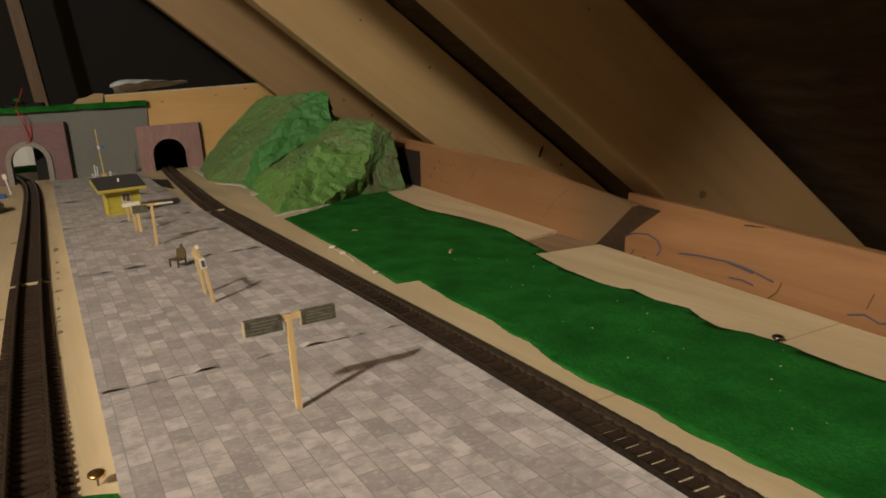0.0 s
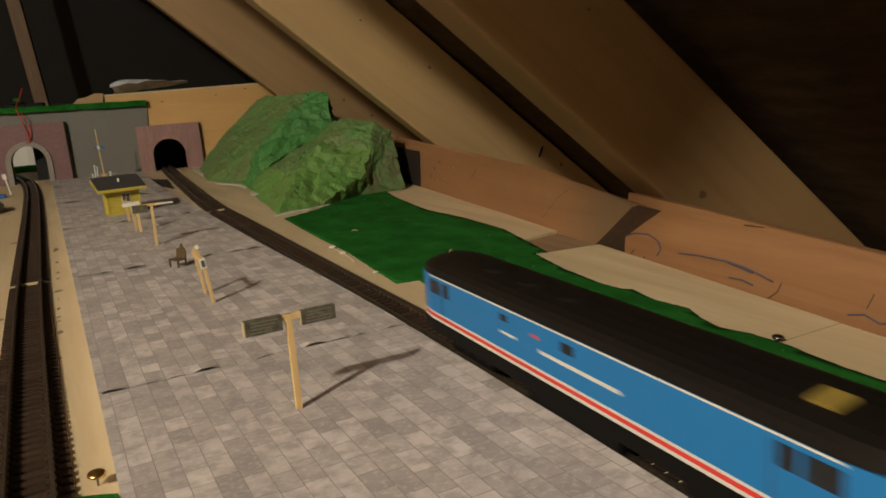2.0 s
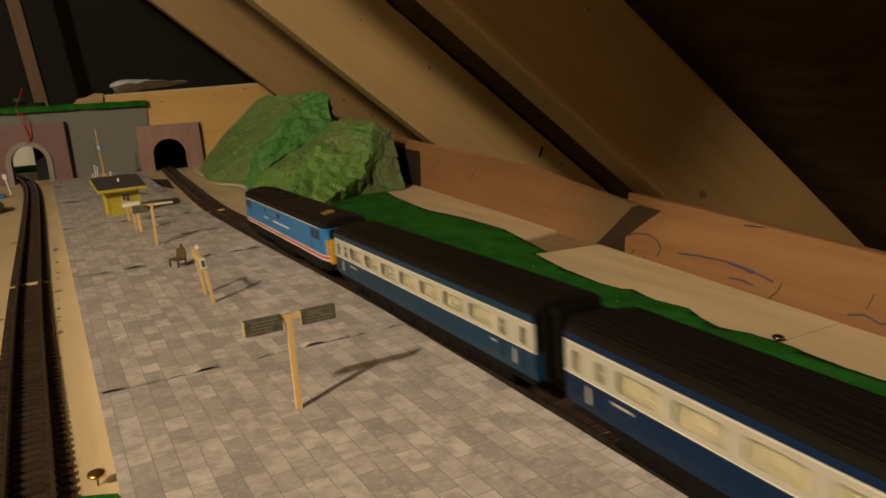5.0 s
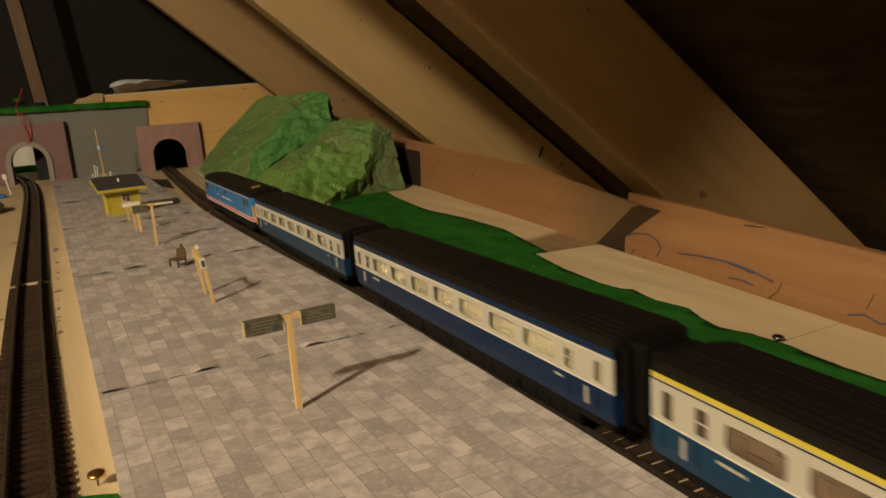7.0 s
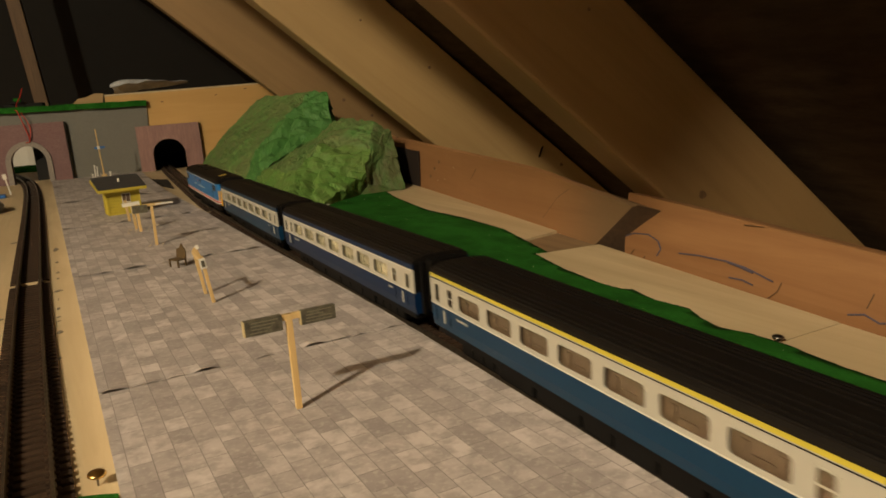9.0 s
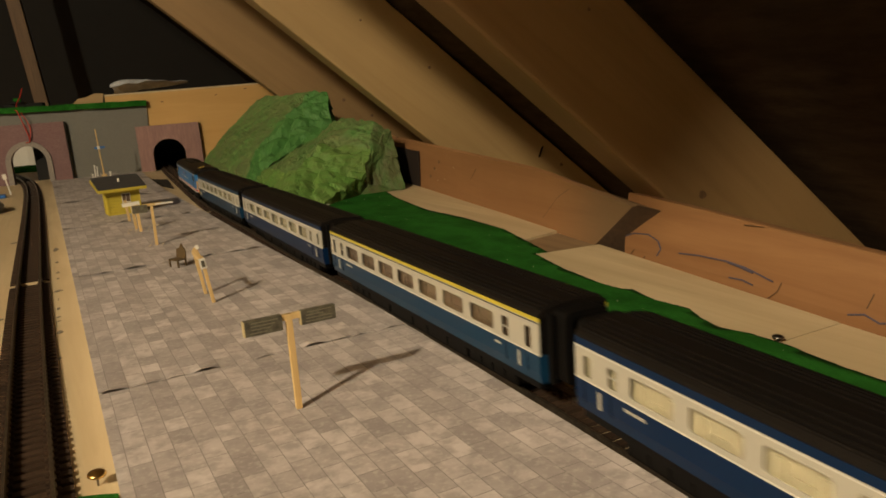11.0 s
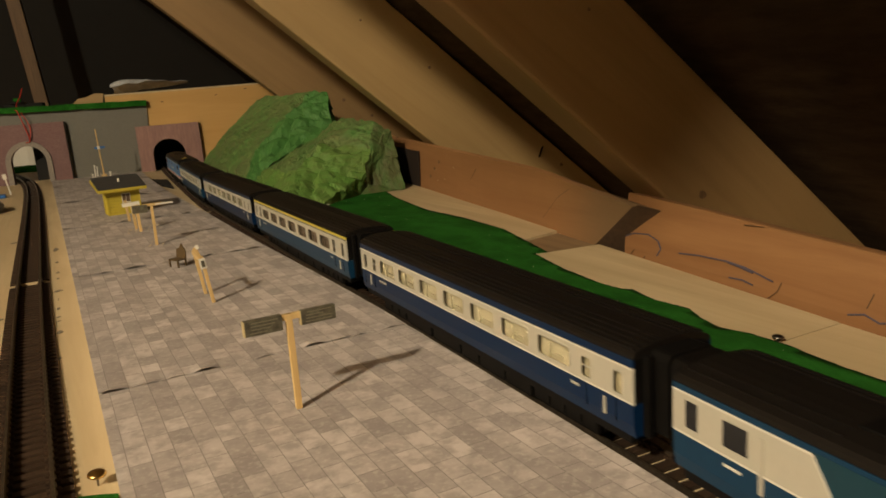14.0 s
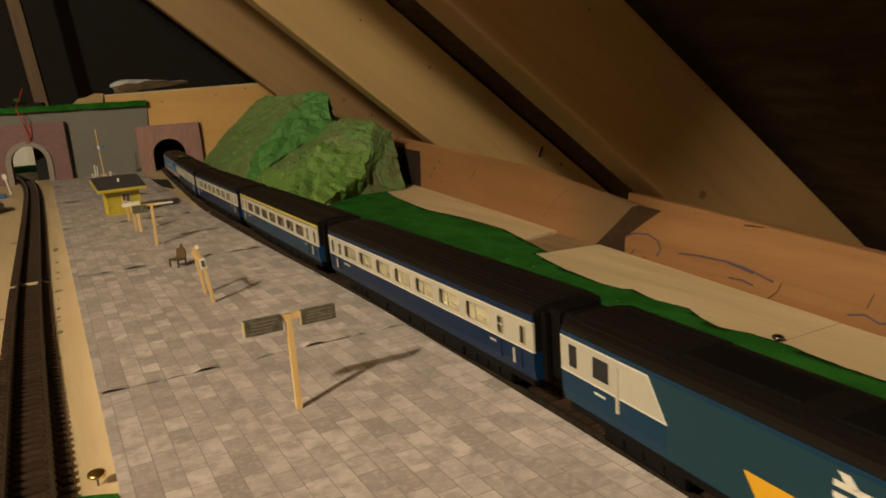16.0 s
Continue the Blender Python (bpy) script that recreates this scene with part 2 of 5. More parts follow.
CAB_YELLOW = mat("cab_warning_yellow", (0.60, 0.32, 0.012), 0.4)
STRIPE_RED = mat("red_stripe", (0.55, 0.035, 0.03), 0.4)
STRIPE_WHITE = mat("white_stripe", (0.58, 0.57, 0.53), 0.4)
CREAM_SEATS = mat("cream_interior", (0.34, 0.30, 0.205), 0.5, grain=0.15, scale=200)
BROWN_SEATS = mat("brown_interior", (0.105, 0.068, 0.043), 0.5, grain=0.3, scale=200)
DARK_GLASS = mat("dark_cab_glass", (0.012, 0.013, 0.016), 0.12)
PANE = glass("coach_glass")

for soft_gloss, level in ((GRASS, 0.08), (FELT_ROOF, 0.08), (UNDER_BLACK, 0.12), (COACH_ROOF, 0.22), (RAIL_BLUE, 0.25), (DEEP_BLUE, 0.2), (TEAL_SHEEN, 0.3), (SLEEPER, 0.25)):
    soft_gloss.node_tree.nodes["Principled BSDF"].inputs["Specular IOR Level"].default_value = level


# ---- building helpers ----
def part(name, bm, material, parent=None, label="", smooth=False):
    me = bpy.data.meshes.new(name)
    bmesh.ops.recalc_face_normals(bm, faces=bm.faces)
    bm.to_mesh(me)
    bm.free()
    me.materials.append(material)
    if smooth:
        me.shade_smooth()
    ob = new(name, me)
    if parent:
        ob.parent = parent
    if label:
        ob["label"] = label
    return ob


def thing(name, m, label, category, group="", kind=""):
    ob = new(name)
    ob.matrix_basis = m
    return tagged(ob, label, category, group, kind)


def box(bm, x0, x1, y0, y1, z0, z1, bevel=0.0):
    made = bmesh.ops.create_cube(bm, size=1.0, matrix=Matrix.Translation(((x0 + x1) / 2, (y0 + y1) / 2, (z0 + z1) / 2)) @ Matrix.Diagonal((x1 - x0, y1 - y0, z1 - z0, 1)))
    if bevel > 0:
        edges = {e for v in made["verts"] for e in v.link_edges}
        bmesh.ops.bevel(bm, geom=list(edges), offset=bevel, segments=2, affect="EDGES", profile=0.6)
    return bm


def boxed(*args, **kw):
    return box(bmesh.new(), *args, **kw)


def rod(bm, a, b, r, r2=None, segs=8):
    a, b = Vector(a), Vector(b)
    d = b - a
    m = Matrix.Translation((a + b) / 2) @ d.to_track_quat("Z", "Y").to_matrix().to_4x4()
    bmesh.ops.create_cone(bm, cap_ends=True, segments=segs, radius1=r, radius2=r if r2 is None else r2, depth=d.length, matrix=m)
    return bm


def slab(points, z0, z1, bm=None):
    """A prism over an outline in x, y."""
    bm = bm or bmesh.new()
    low = [bm.verts.new((x, y, z0)) for x, y in points]
    top = [bm.verts.new((x, y, z1)) for x, y in points]
    bm.faces.new(top)
    bm.faces.new(low[::-1])
    for i in range(len(points)):
        j = (i + 1) % len(points)
        bm.faces.new((low[i], low[j], top[j], top[i]))
    return bm


def rough_outline(points, step, wobble, seed):
    rng = random.Random(seed)
    out = []
    for (x0, y0), (x1, y1) in zip(points, points[1:] + points[:1]):
        n = max(1, int(math.hypot(x1 - x0, y1 - y0) / step))
        for i in range(n):
            t = i / n
            w = wobble if i else wobble * 0.3
            out.append((x0 + (x1 - x0) * t + rng.uniform(-w, w), y0 + (y1 - y0) * t + rng.uniform(-w, w)))
    return out


def panel(outer, holes, place, thick, bm=None):
    """A flat sheet with holes through it; place(a, b) gives the 3D point, thick the vector of its thickness."""
    bm = bm or bmesh.new()
    edges = []
    for loop in [outer] + holes:
        vs = [bm.verts.new(place(a, b)) for a, b in loop]
        edges += [bm.edges.new((vs[i], vs[(i + 1) % len(vs)])) for i in range(len(vs))]
    got = bmesh.ops.triangle_fill(bm, use_beauty=True, use_dissolve=False, edges=edges)
    faces = [g for g in got["geom"] if isinstance(g, bmesh.types.BMFace)]
    ext = bmesh.ops.extrude_face_region(bm, geom=faces, use_keep_orig=True)
    bmesh.ops.translate(bm, vec=thick, verts=[g for g in ext["geom"] if isinstance(g, bmesh.types.BMVert)])
    return bm


def rect(a0, a1, b0, b1):
    return [(a0, b0), (a1, b0), (a1, b1), (a0, b1)]


def round_rect(a0, a1, b0, b1, r, n=3):
    out = []
    for ca, cb, start in ((a1 - r, b1 - r, 0), (a0 + r, b1 - r, 90), (a0 + r, b0 + r, 180), (a1 - r, b0 + r, 270)):
        for i in range(n + 1):
            w = radians(start + 90 * i / n)
            out.append((ca + r * math.cos(w), cb + r * math.sin(w)))
    return out


def loft(sections, bm=None, caps=True):
    """Skin over rings of equal length."""
    bm = bm or bmesh.new()
    rings = [[bm.verts.new(p) for p in ring] for ring in sections]
    n = len(rings[0])
    for r0, r1 in zip(rings, rings[1:]):
        for i in range(n):
            j = (i + 1) % n
            bm.faces.new((r0[i], r0[j], r1[j], r1[i]))
    if caps:
        bm.faces.new(rings[0][::-1])
        bm.faces.new(rings[-1])
    return bm


# ---- the way of the right-hand track ----
WAY = [(-2.4, -0.02), (-1.6, 0.05), (-0.8, 0.112), (0.0, 0.1655), (0.15, 0.1760), (0.3, 0.1822), (0.5, 0.1855), (0.7, 0.1888), (0.9, 0.1922), (1.05, 0.1950), (1.18, 0.2015), (1.33, 0.2115), (1.45, 0.2195), (1.6, 0.2295), (1.8, 0.2450), (2.6, 0.31)]
LEFT_WAY = [(-0.6, -0.012), (0.2, -0.0245), (0.45, -0.0277), (0.65, -0.0290), (0.95, -0.0288), (1.45, -0.0297), (1.7, -0.0340), (1.9, -0.0460), (2.05, -0.064), (2.2, -0.094), (2.35, -0.135)]


def spline(knots):
    y = np.array([k[0] for k in knots])
    x = np.array([k[1] for k in knots])
    n, h = len(y), np.diff(y)
    a, b = np.eye(n), np.zeros(n)
    for i in range(1, n - 1):
        a[i, i - 1:i + 2] = h[i - 1], 2 * (h[i - 1] + h[i]), h[i]
        b[i] = 6 * ((x[i + 1] - x[i]) / h[i] - (x[i] - x[i - 1]) / h[i - 1])
    mm = np.linalg.solve(a, b)

    def at(q):
        i = int(min(max(np.searchsorted(y, q) - 1, 0), n - 2))
        t, g = q - y[i], h[i]
        return float(x[i] + t * ((x[i + 1] - x[i]) / g - g * (2 * mm[i] + mm[i + 1]) / 6) + t * t * mm[i] / 2 + t ** 3 * (mm[i + 1] - mm[i]) / (6 * g))
    return at


way = spline(WAY)
left_way = spline(LEFT_WAY)


# ---- large structure: the loft ----
SLOPE = radians(41.5)
UNDER = 0.412   # u + z / tan(slope) of the rafters' underside
RIDGE_U = -1.3


def roof_sheet(name, u_of_z0, sign, label, material):
    """Felt sheet of one roof slope, from the eaves to the ridge."""
    lo_z, thick = -0.9, 0.006
    tan = math.tan(SLOPE)
    u_lo = u_of_z0 - sign * lo_z / tan
    hi_z = (u_of_z0 - RIDGE_U) * tan * sign
    bm = bmesh.new()
    nu, nv = 24, 40
    grid = []
    for i in range(nu + 1):
        row = []
        for j in range(nv + 1):
            t = i / nu
            u, v, z = u_lo + (RIDGE_U - u_lo) * t, -2.5 + 6.0 * j / nv, lo_z + (hi_z - lo_z) * t
            sag = 0.012 * math.sin(j * 1.1) * math.sin(i * 0.9) + 0.008 * noise.noise(Vector((u * 3, v * 3, z)))
            row.append(bm.verts.new(ROOF @ Vector((u + sag * sign, v, z))))
        grid.append(row)
    for i in range(nu):
        for j in range(nv):
            bm.faces.new((grid[i][j], grid[i + 1][j], grid[i + 1][j + 1], grid[i][j + 1]))
    return tagged(part(name, bm, material, label=label, smooth=True), kind="structure")


roof_sheet("roof_felt_east", UNDER + 0.175, 1, "dark brown roofing felt over the rafters", FELT_ROOF)
roof_sheet("roof_bounce_west", 2 * RIDGE_U - UNDER - 0.175, -1, "unseen other roof slope, made pale to bounce light", BOUNCE_BOARDING)
for nm, v, m in (("wall_gable_far", 3.4, UNLIT_GABLE), ("wall_gable_near", -2.3, NEAR_GABLE)):
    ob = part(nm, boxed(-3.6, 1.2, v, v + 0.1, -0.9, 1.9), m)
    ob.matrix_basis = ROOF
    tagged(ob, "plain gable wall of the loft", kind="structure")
ob = part("floor", boxed(-3.6, 1.6, -2.4, 3.5, -0.95, -0.9), FLOOR_BOUNCE)
ob.matrix_basis = ROOF
tagged(ob, "unseen loft floor, made pale to bounce light", kind="structure")


def rafter(v, depth=0.098, thick=0.045, under=UNDER, knots=(), wood=RAFTER_WOOD):
    """A sloping roof timber; its own x runs down the slope."""
    length = 3.0
    bm = boxed(-length, 0.55, 0, thick, 0, depth, bevel=0.003)
    ob = part("rafter", bm, wood)
    m = Matrix.Translation((under, v, 0)) @ Matrix.Rotation(SLOPE, 4, "Y")
    ob.matrix_basis = ROOF @ m
    for ku, kz, r in knots:
        r *= 0.8
        du = ku - under
        lx, lz = du * math.cos(SLOPE) - kz * math.sin(SLOPE), du * math.sin(SLOPE) + kz * math.cos(SLOPE)
        kb = bmesh.new()
        ring = [(lx + r * (1.1 if c else 1.1) * math.cos(w) * (1 + 0.15 * math.sin(3 * w)), lz + r * math.sin(w)) for c, w in ((1, 2 * math.pi * i / 14) for i in range(14))]
        panel(ring, [], lambda a, b: Vector((a, -0.0004, b)), Vector((0, 0.002, 0)), kb)
        part("knot", kb, KNOT, ob, "dark knot in the wood")
    return tagged(ob, "sawn pine rafter with knots, sloping down to the eaves", "rafter", "rafters of the roof slope")


KNOTS = {0.50: ((0.4026, 0.0396, 0.0042), (0.300, 0.190, 0.0016)), 1.0: ((0.3448, 0.1693, 0.0026), (0.545, 0.014, 0.0030), (0.2528, 0.236, 0.0020)), 1.5: ((0.2211, 0.280, 0.0050), (0.330, 0.130, 0.0040), (0.385, 0.095, 0.0035))}
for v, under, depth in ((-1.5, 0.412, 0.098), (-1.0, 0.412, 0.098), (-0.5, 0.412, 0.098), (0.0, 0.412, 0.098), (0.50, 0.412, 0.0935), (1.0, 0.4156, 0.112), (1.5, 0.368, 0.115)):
    rafter(v, depth, 0.045, under, KNOTS.get(v, ()), BROWN_SHADED_RAFTER if v in (0.50, 1.5) else RAFTER_WOOD)
# unseen board added to shade the upper face of the near rafter
ob = part("rafter_shade_board", panel([(-0.318, 0.512), (-0.238, 0.590), (-0.36, 0.76), (-0.49, 0.664)], [], lambda a, b: Vector((a, -0.002, b)), Vector((0, -0.026, 0))), RAFTER_WOOD)
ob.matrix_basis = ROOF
tagged(ob, "unseen pine board added to shade the near rafter", "board")

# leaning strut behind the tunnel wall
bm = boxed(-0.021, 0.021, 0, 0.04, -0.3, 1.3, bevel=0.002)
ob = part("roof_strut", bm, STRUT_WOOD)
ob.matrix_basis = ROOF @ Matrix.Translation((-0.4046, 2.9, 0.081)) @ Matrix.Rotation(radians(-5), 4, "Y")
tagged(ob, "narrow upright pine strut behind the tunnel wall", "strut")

# ---- baseboards ----
board = part("baseboard", slab([(-0.55, -0.7), (0.235, -0.7), (0.3680, 0.2410), (-0.55, 0.2525)], -0.012, 0), BASE_PLY)
tagged(board, "pale plywood baseboard carrying the track", "baseboard", "baseboards of the layout")
board = part("baseboard", slab([(-0.55, 0.2535), (0.3684, 0.2420), (0.4070, 0.4890), (0.3550, 0.4965), (0.3562, 0.5300), (0.3714, 0.5540), (0.4215, 0.5640), (0.6000, 1.75), (0.62, 1.86), (0.45, 2.45), (-0.55, 2.45)], -0.012, 0), BASE_PLY)
tagged(board, "pale plywood baseboard with a sawn notch at its edge", "baseboard", "baseboards of the layout")

packing = part("packing_piece", slab([(0.3562, 0.4977), (0.4068, 0.4903), (0.4195, 0.5624), (0.3722, 0.5526), (0.3575, 0.5295)], -0.012, -0.0020), END_WOOD)
tagged(packing, "grey-brown timber packing in the board's notch", "timber")

# eaves timbers beside the boards
NEAR_END = 0.522


def along_eaves(name, section, v0, v1, material, label, skew=0.0, rise=0.0, far_skew=0.0):
    n = max(2, int((v1 - v0) / 0.04))
    rings = []
    for i in range(n + 1):
        v = v0 + (v1 - v0) * i / n
        end = 1.0 if i == 0 else 0.0
        drop = 1.0 if not skew else (0.74, 0.90, 0.97)[i] if i < 3 else 1.0
        back = far_skew if i == n else 0.0
        rings.append([(u + 0.0012 * noise.noise(Vector((u * 40, v * 9, z * 40))), v + back * z + end * skew * (z + u - 0.33), z * (drop if z > 0.03 else 1.0) + (rise * (v - 0.5) if z > 0.01 else 0.0) + 0.0012 * noise.noise(Vector((v * 7, u * 30, 3)))) for u, z in section])
    ob = part(name, loft(rings), material)
    ob.matrix_basis = ROOF
    if skew:
        mid = sum((Vector(p) for p in rings[0]), Vector()) / len(rings[0])
        ends = [mid + (Vector(p) - mid) * 0.985 for p in rings[0]]
        part("sawn_end", loft([[(p.x, p.y - 0.0008, p.z) for p in ends], [(p.x, p.y + 0.002, p.z) for p in ends]]), SAWN_END, ob, "dark weathered sawn end")
    return tagged(ob, label, "timber", "eaves timbers")


far_timber = along_eaves("eaves_timber", [(0.327, -0.03), (0.3305, 0.0), (0.333, 0.050), (0.336, 0.052), (0.362, 0.040), (0.362, -0.03)], 0.553, 1.75, EAVES_GREYED, "orange-brown timber along the eaves with a slanted sawn end", skew=-1.05, rise=0.026)
near_timber = along_eaves("eaves_timber", [(0.338, -0.03), (0.341, 0.0), (0.352, 0.0425), (0.354, 0.043), (0.366, 0.041), (0.366, -0.03)], -0.6, NEAR_END, EAVES_WOOD, "orange-brown timber along the eaves with blue pencil marks", rise=0.036, far_skew=0.2)



def split(timber_, lean, base, points, r):
    """A dark crack in a timber's face through points (v, z)."""
    bm = bmesh.new()
    for (a0, b0), (a1, b1) in zip(points, points[1:]):
        rod(bm, (base + b0 * lean - 0.0002, a0, b0), (base + b1 * lean - 0.0002, a1, b1), r, r * 0.7, 6)
    return part("split", bm, KNOT, timber_, "dark split in the wood")


for pts in [[(0.3511, 0.0074), (0.3527, 0.0015), (0.3601, -0.0051)], [(0.3931, 0.0371), (0.3751, 0.0383)], [(0.4919, -0.002), (0.4982, -0.0117)], [(0.5074, 0.0008), (0.5174, -0.0117)], [(0.2895, 0.0069), (0.2872, 0.0156)]]:
    split(near_timber, 0.26, 0.341, pts, 0.0004)
for pts in [[(0.6475, 0.0089), (0.619, 0.032), (0.5967, 0.0424)], [(0.8216, 0.0429), (0.8384, 0.0292)]]:
    split(far_timber, 0.05, 0.3305, pts, 0.0005)
for v, z in [(0.9533, 0.0426), (0.9721, 0.0319), (0.9893, 0.0202), (1.1514, 0.067)]:
    ring = [(v + 0.0032 * math.cos(w) * (1 + 0.2 * math.sin(3 * w)), z + 0.0024 * math.sin(w)) for w in (2 * math.pi * i / 12 for i in range(12))]
    part("knot", panel(ring, [], lambda a, b: Vector((0.3300 + b * 0.05, a, b)), Vector((0.002, 0, 0))), KNOT, far_timber, "dark knot in the wood")
# thin near-black slab on the eaves timber beside the hill
dark_slab = part("dark_patch", panel([(1.1797, 0.0542), (1.0301, 0.0532), (1.0351, 0.0014), (1.1285, -0.0134)], [], lambda a, b: Vector((0.3285, a, max(b, 0.0005))), Vector((0.0012, 0, 0))), DARK_PATCH)
dark_slab.matrix_basis = ROOF
tagged(dark_slab, "dark brown patch on the eaves timber", "board")

# ---- felt grass ----
felt_edge = [(0.204, 0.02), (0.2081, 0.1402), (0.2092, 0.1527), (0.207, 0.170), (0.2081, 0.1785), (0.2074, 0.1973), (0.2109, 0.223), (0.2103, 0.2476), (0.209, 0.2664), (0.2124, 0.2959), (0.2196, 0.3265), (0.219, 0.3456), (0.2243, 0.3725), (0.226, 0.4256), (0.2335, 0.4902), (0.2161, 0.4934), (0.223, 0.567), (0.2287, 0.623), (0.2323, 0.725), (0.2411, 0.8695), (0.2886, 0.900), (0.3314, 0.935), (0.386, 0.990), (0.424, 0.978), (0.4084, 0.911), (0.3885, 0.778), (0.3915, 0.696), (0.3865, 0.608), (0.3695, 0.5434), (0.3571, 0.4966), (0.3458, 0.4990), (0.332, 0.4393), (0.3256, 0.3926), (0.3264, 0.3704), (0.3309, 0.3644), (0.3245, 0.3369), (0.3269, 0.311), (0.3182, 0.2941), (0.3135, 0.2757), (0.3178, 0.2586), (0.3174, 0.2342), (0.3137, 0.2159), (0.3116, 0.20), (0.311, 0.182), (0.302, 0.02)]


def fold(x, y):
    """Height of the felt's low folds and creases."""
    a = noise.noise(Vector((x * 22 + y * 9, y * 26 - x * 10, 4.0)))
    b = noise.noise(Vector((x * 70, y * 55, 9.0)))
    return max(0.0, 0.0022 * a + 0.0007 * b)


bm = slab(rough_outline(felt_edge, 0.004, 0.0005, 3), 0.0001, 0.0008)
for i in range(26):
    bmesh.ops.bisect_plane(bm, geom=bm.verts[:] + bm.edges[:] + bm.faces[:], plane_co=(0.205 + i * 0.0085, 0, 0), plane_no=(1, 0, 0))
for i in range(110):
    bmesh.ops.bisect_plane(bm, geom=bm.verts[:] + bm.edges[:] + bm.faces[:], plane_co=(0, 0.03 + i * 0.0087, 0), plane_no=(0, 1, 0))
bm.normal_update()
for v in [v for v in bm.verts if all(f.normal.z > 0.9 for f in v.link_faces)]:
    if v.co.z > 0.0005:
        v.co.z += fold(v.co.x, v.co.y)
felt = part("grass_mat", bm, GRASS, smooth=True)
tagged(felt, "dark green felt grass mat with ragged edges", "grass mat")
felt = part("grass_mat", slab(rough_outline([(-0.0100, 0.2905), (0.0036, 0.2840), (0.0036, 0.1), (-0.0070, 0.1)], 0.006, 0.0005, 5), 0.0002, 0.0018), GRASS)
tagged(felt, "small green felt piece at the platform edge", "grass mat")


# ---- platform ----
EDGE = spline([(-0.5, 0.128), (0.0, 0.1520), (0.15, 0.1608), (0.3, 0.1656), (0.42, 0.1683), (0.6, 0.1672), (0.72, 0.1660), (0.95, 0.1662), (1.10, 0.1650), (1.24, 0.1648), (1.48, 0.1700), (1.75, 0.178)])
Y0, Y1 = 0.02, 1.73
outline = [(0.0045, Y0)] + [(EDGE(Y0 + (Y1 - Y0) * i / 40) - 0.0008, Y0 + (Y1 - Y0) * i / 40) for i in range(41)] + [(0.0045, Y1)]
platform = part("platform", slab(outline, 0, 0.0092), CARD_EDGE)
tagged(platform, "low station platform covered with printed paving sheets", "platform")
for k in range(6):
    a, b = 0.374 + 0.2965 * (k - 1), 0.374 + 0.2965 * k
    a, b = max(a, Y0), min(b, Y1)
    rng = random.Random(k)
    bm = bmesh.new()
    nx, ny = 34, 40
    curl = [min(0.0016, max(0.0, noise.noise(Vector((i * 0.42, k * 5.1, 0))) + 0.13) * 0.0040) for i in range(nx + 1)]
    g = []
    for j in range(ny + 1):
        y = a + (b - a) * j / ny
        row = []
        for i in range(nx + 1):
            x0, x1 = 0.0040, EDGE(y)
            near = max(0.0, 1 - (y - a) / 0.022)
            far = max(0.0, 1 - (b - y) / 0.02)
            z = 0.0098 + 0.00025 * noise.noise(Vector((i * 0.3, y * 40, k))) + curl[i] * near ** 2 - 0.0002 * far
            row.append(bm.verts.new((x0 + (x1 - x0) * i / nx, y - 0.0006 * (j == 0), max(z, 0.0094))))
        g.append(row)
    for j in range(ny):
        for i in range(nx):
            bm.faces.new((g[j][i], g[j][i + 1], g[j + 1][i + 1], g[j + 1][i]))
    ext = bmesh.ops.extrude_face_region(bm, geom=bm.faces[:], use_keep_orig=True)
    bmesh.ops.translate(bm, vec=(0, 0, -0.0002), verts=[e for e in ext["geom"] if isinstance(e, bmesh.types.BMVert)])
    part("paving_sheet", bm, PAVING, platform, "printed grey paving sheet")


# ---- tracks ----
def rail_mesh(path, y0, y1, off):
    prof = [(-0.0011, 0.0035), (0.0011, 0.0035), (0.0011, 0.0041), (0.0004, 0.0046), (0.0004, 0.0066), (0.0006, 0.0068), (0.0006, 0.0076), (-0.0006, 0.0076), (-0.0006, 0.0068), (-0.0004, 0.0066), (-0.0004, 0.0046), (-0.0011, 0.0041)]
    rings, n = [], int((y1 - y0) / 0.03)
    for i in range(n + 1):
        y = y0 + (y1 - y0) * i / n
        s = (path(y + 0.004) - path(y - 0.004)) / 0.008
        c = 1 / math.hypot(1, s)
        rings.append([(path(y) + (off + px) * c, y - (off + px) * s * c, pz - 0.0012) for px, pz in prof])
    return loft(rings)


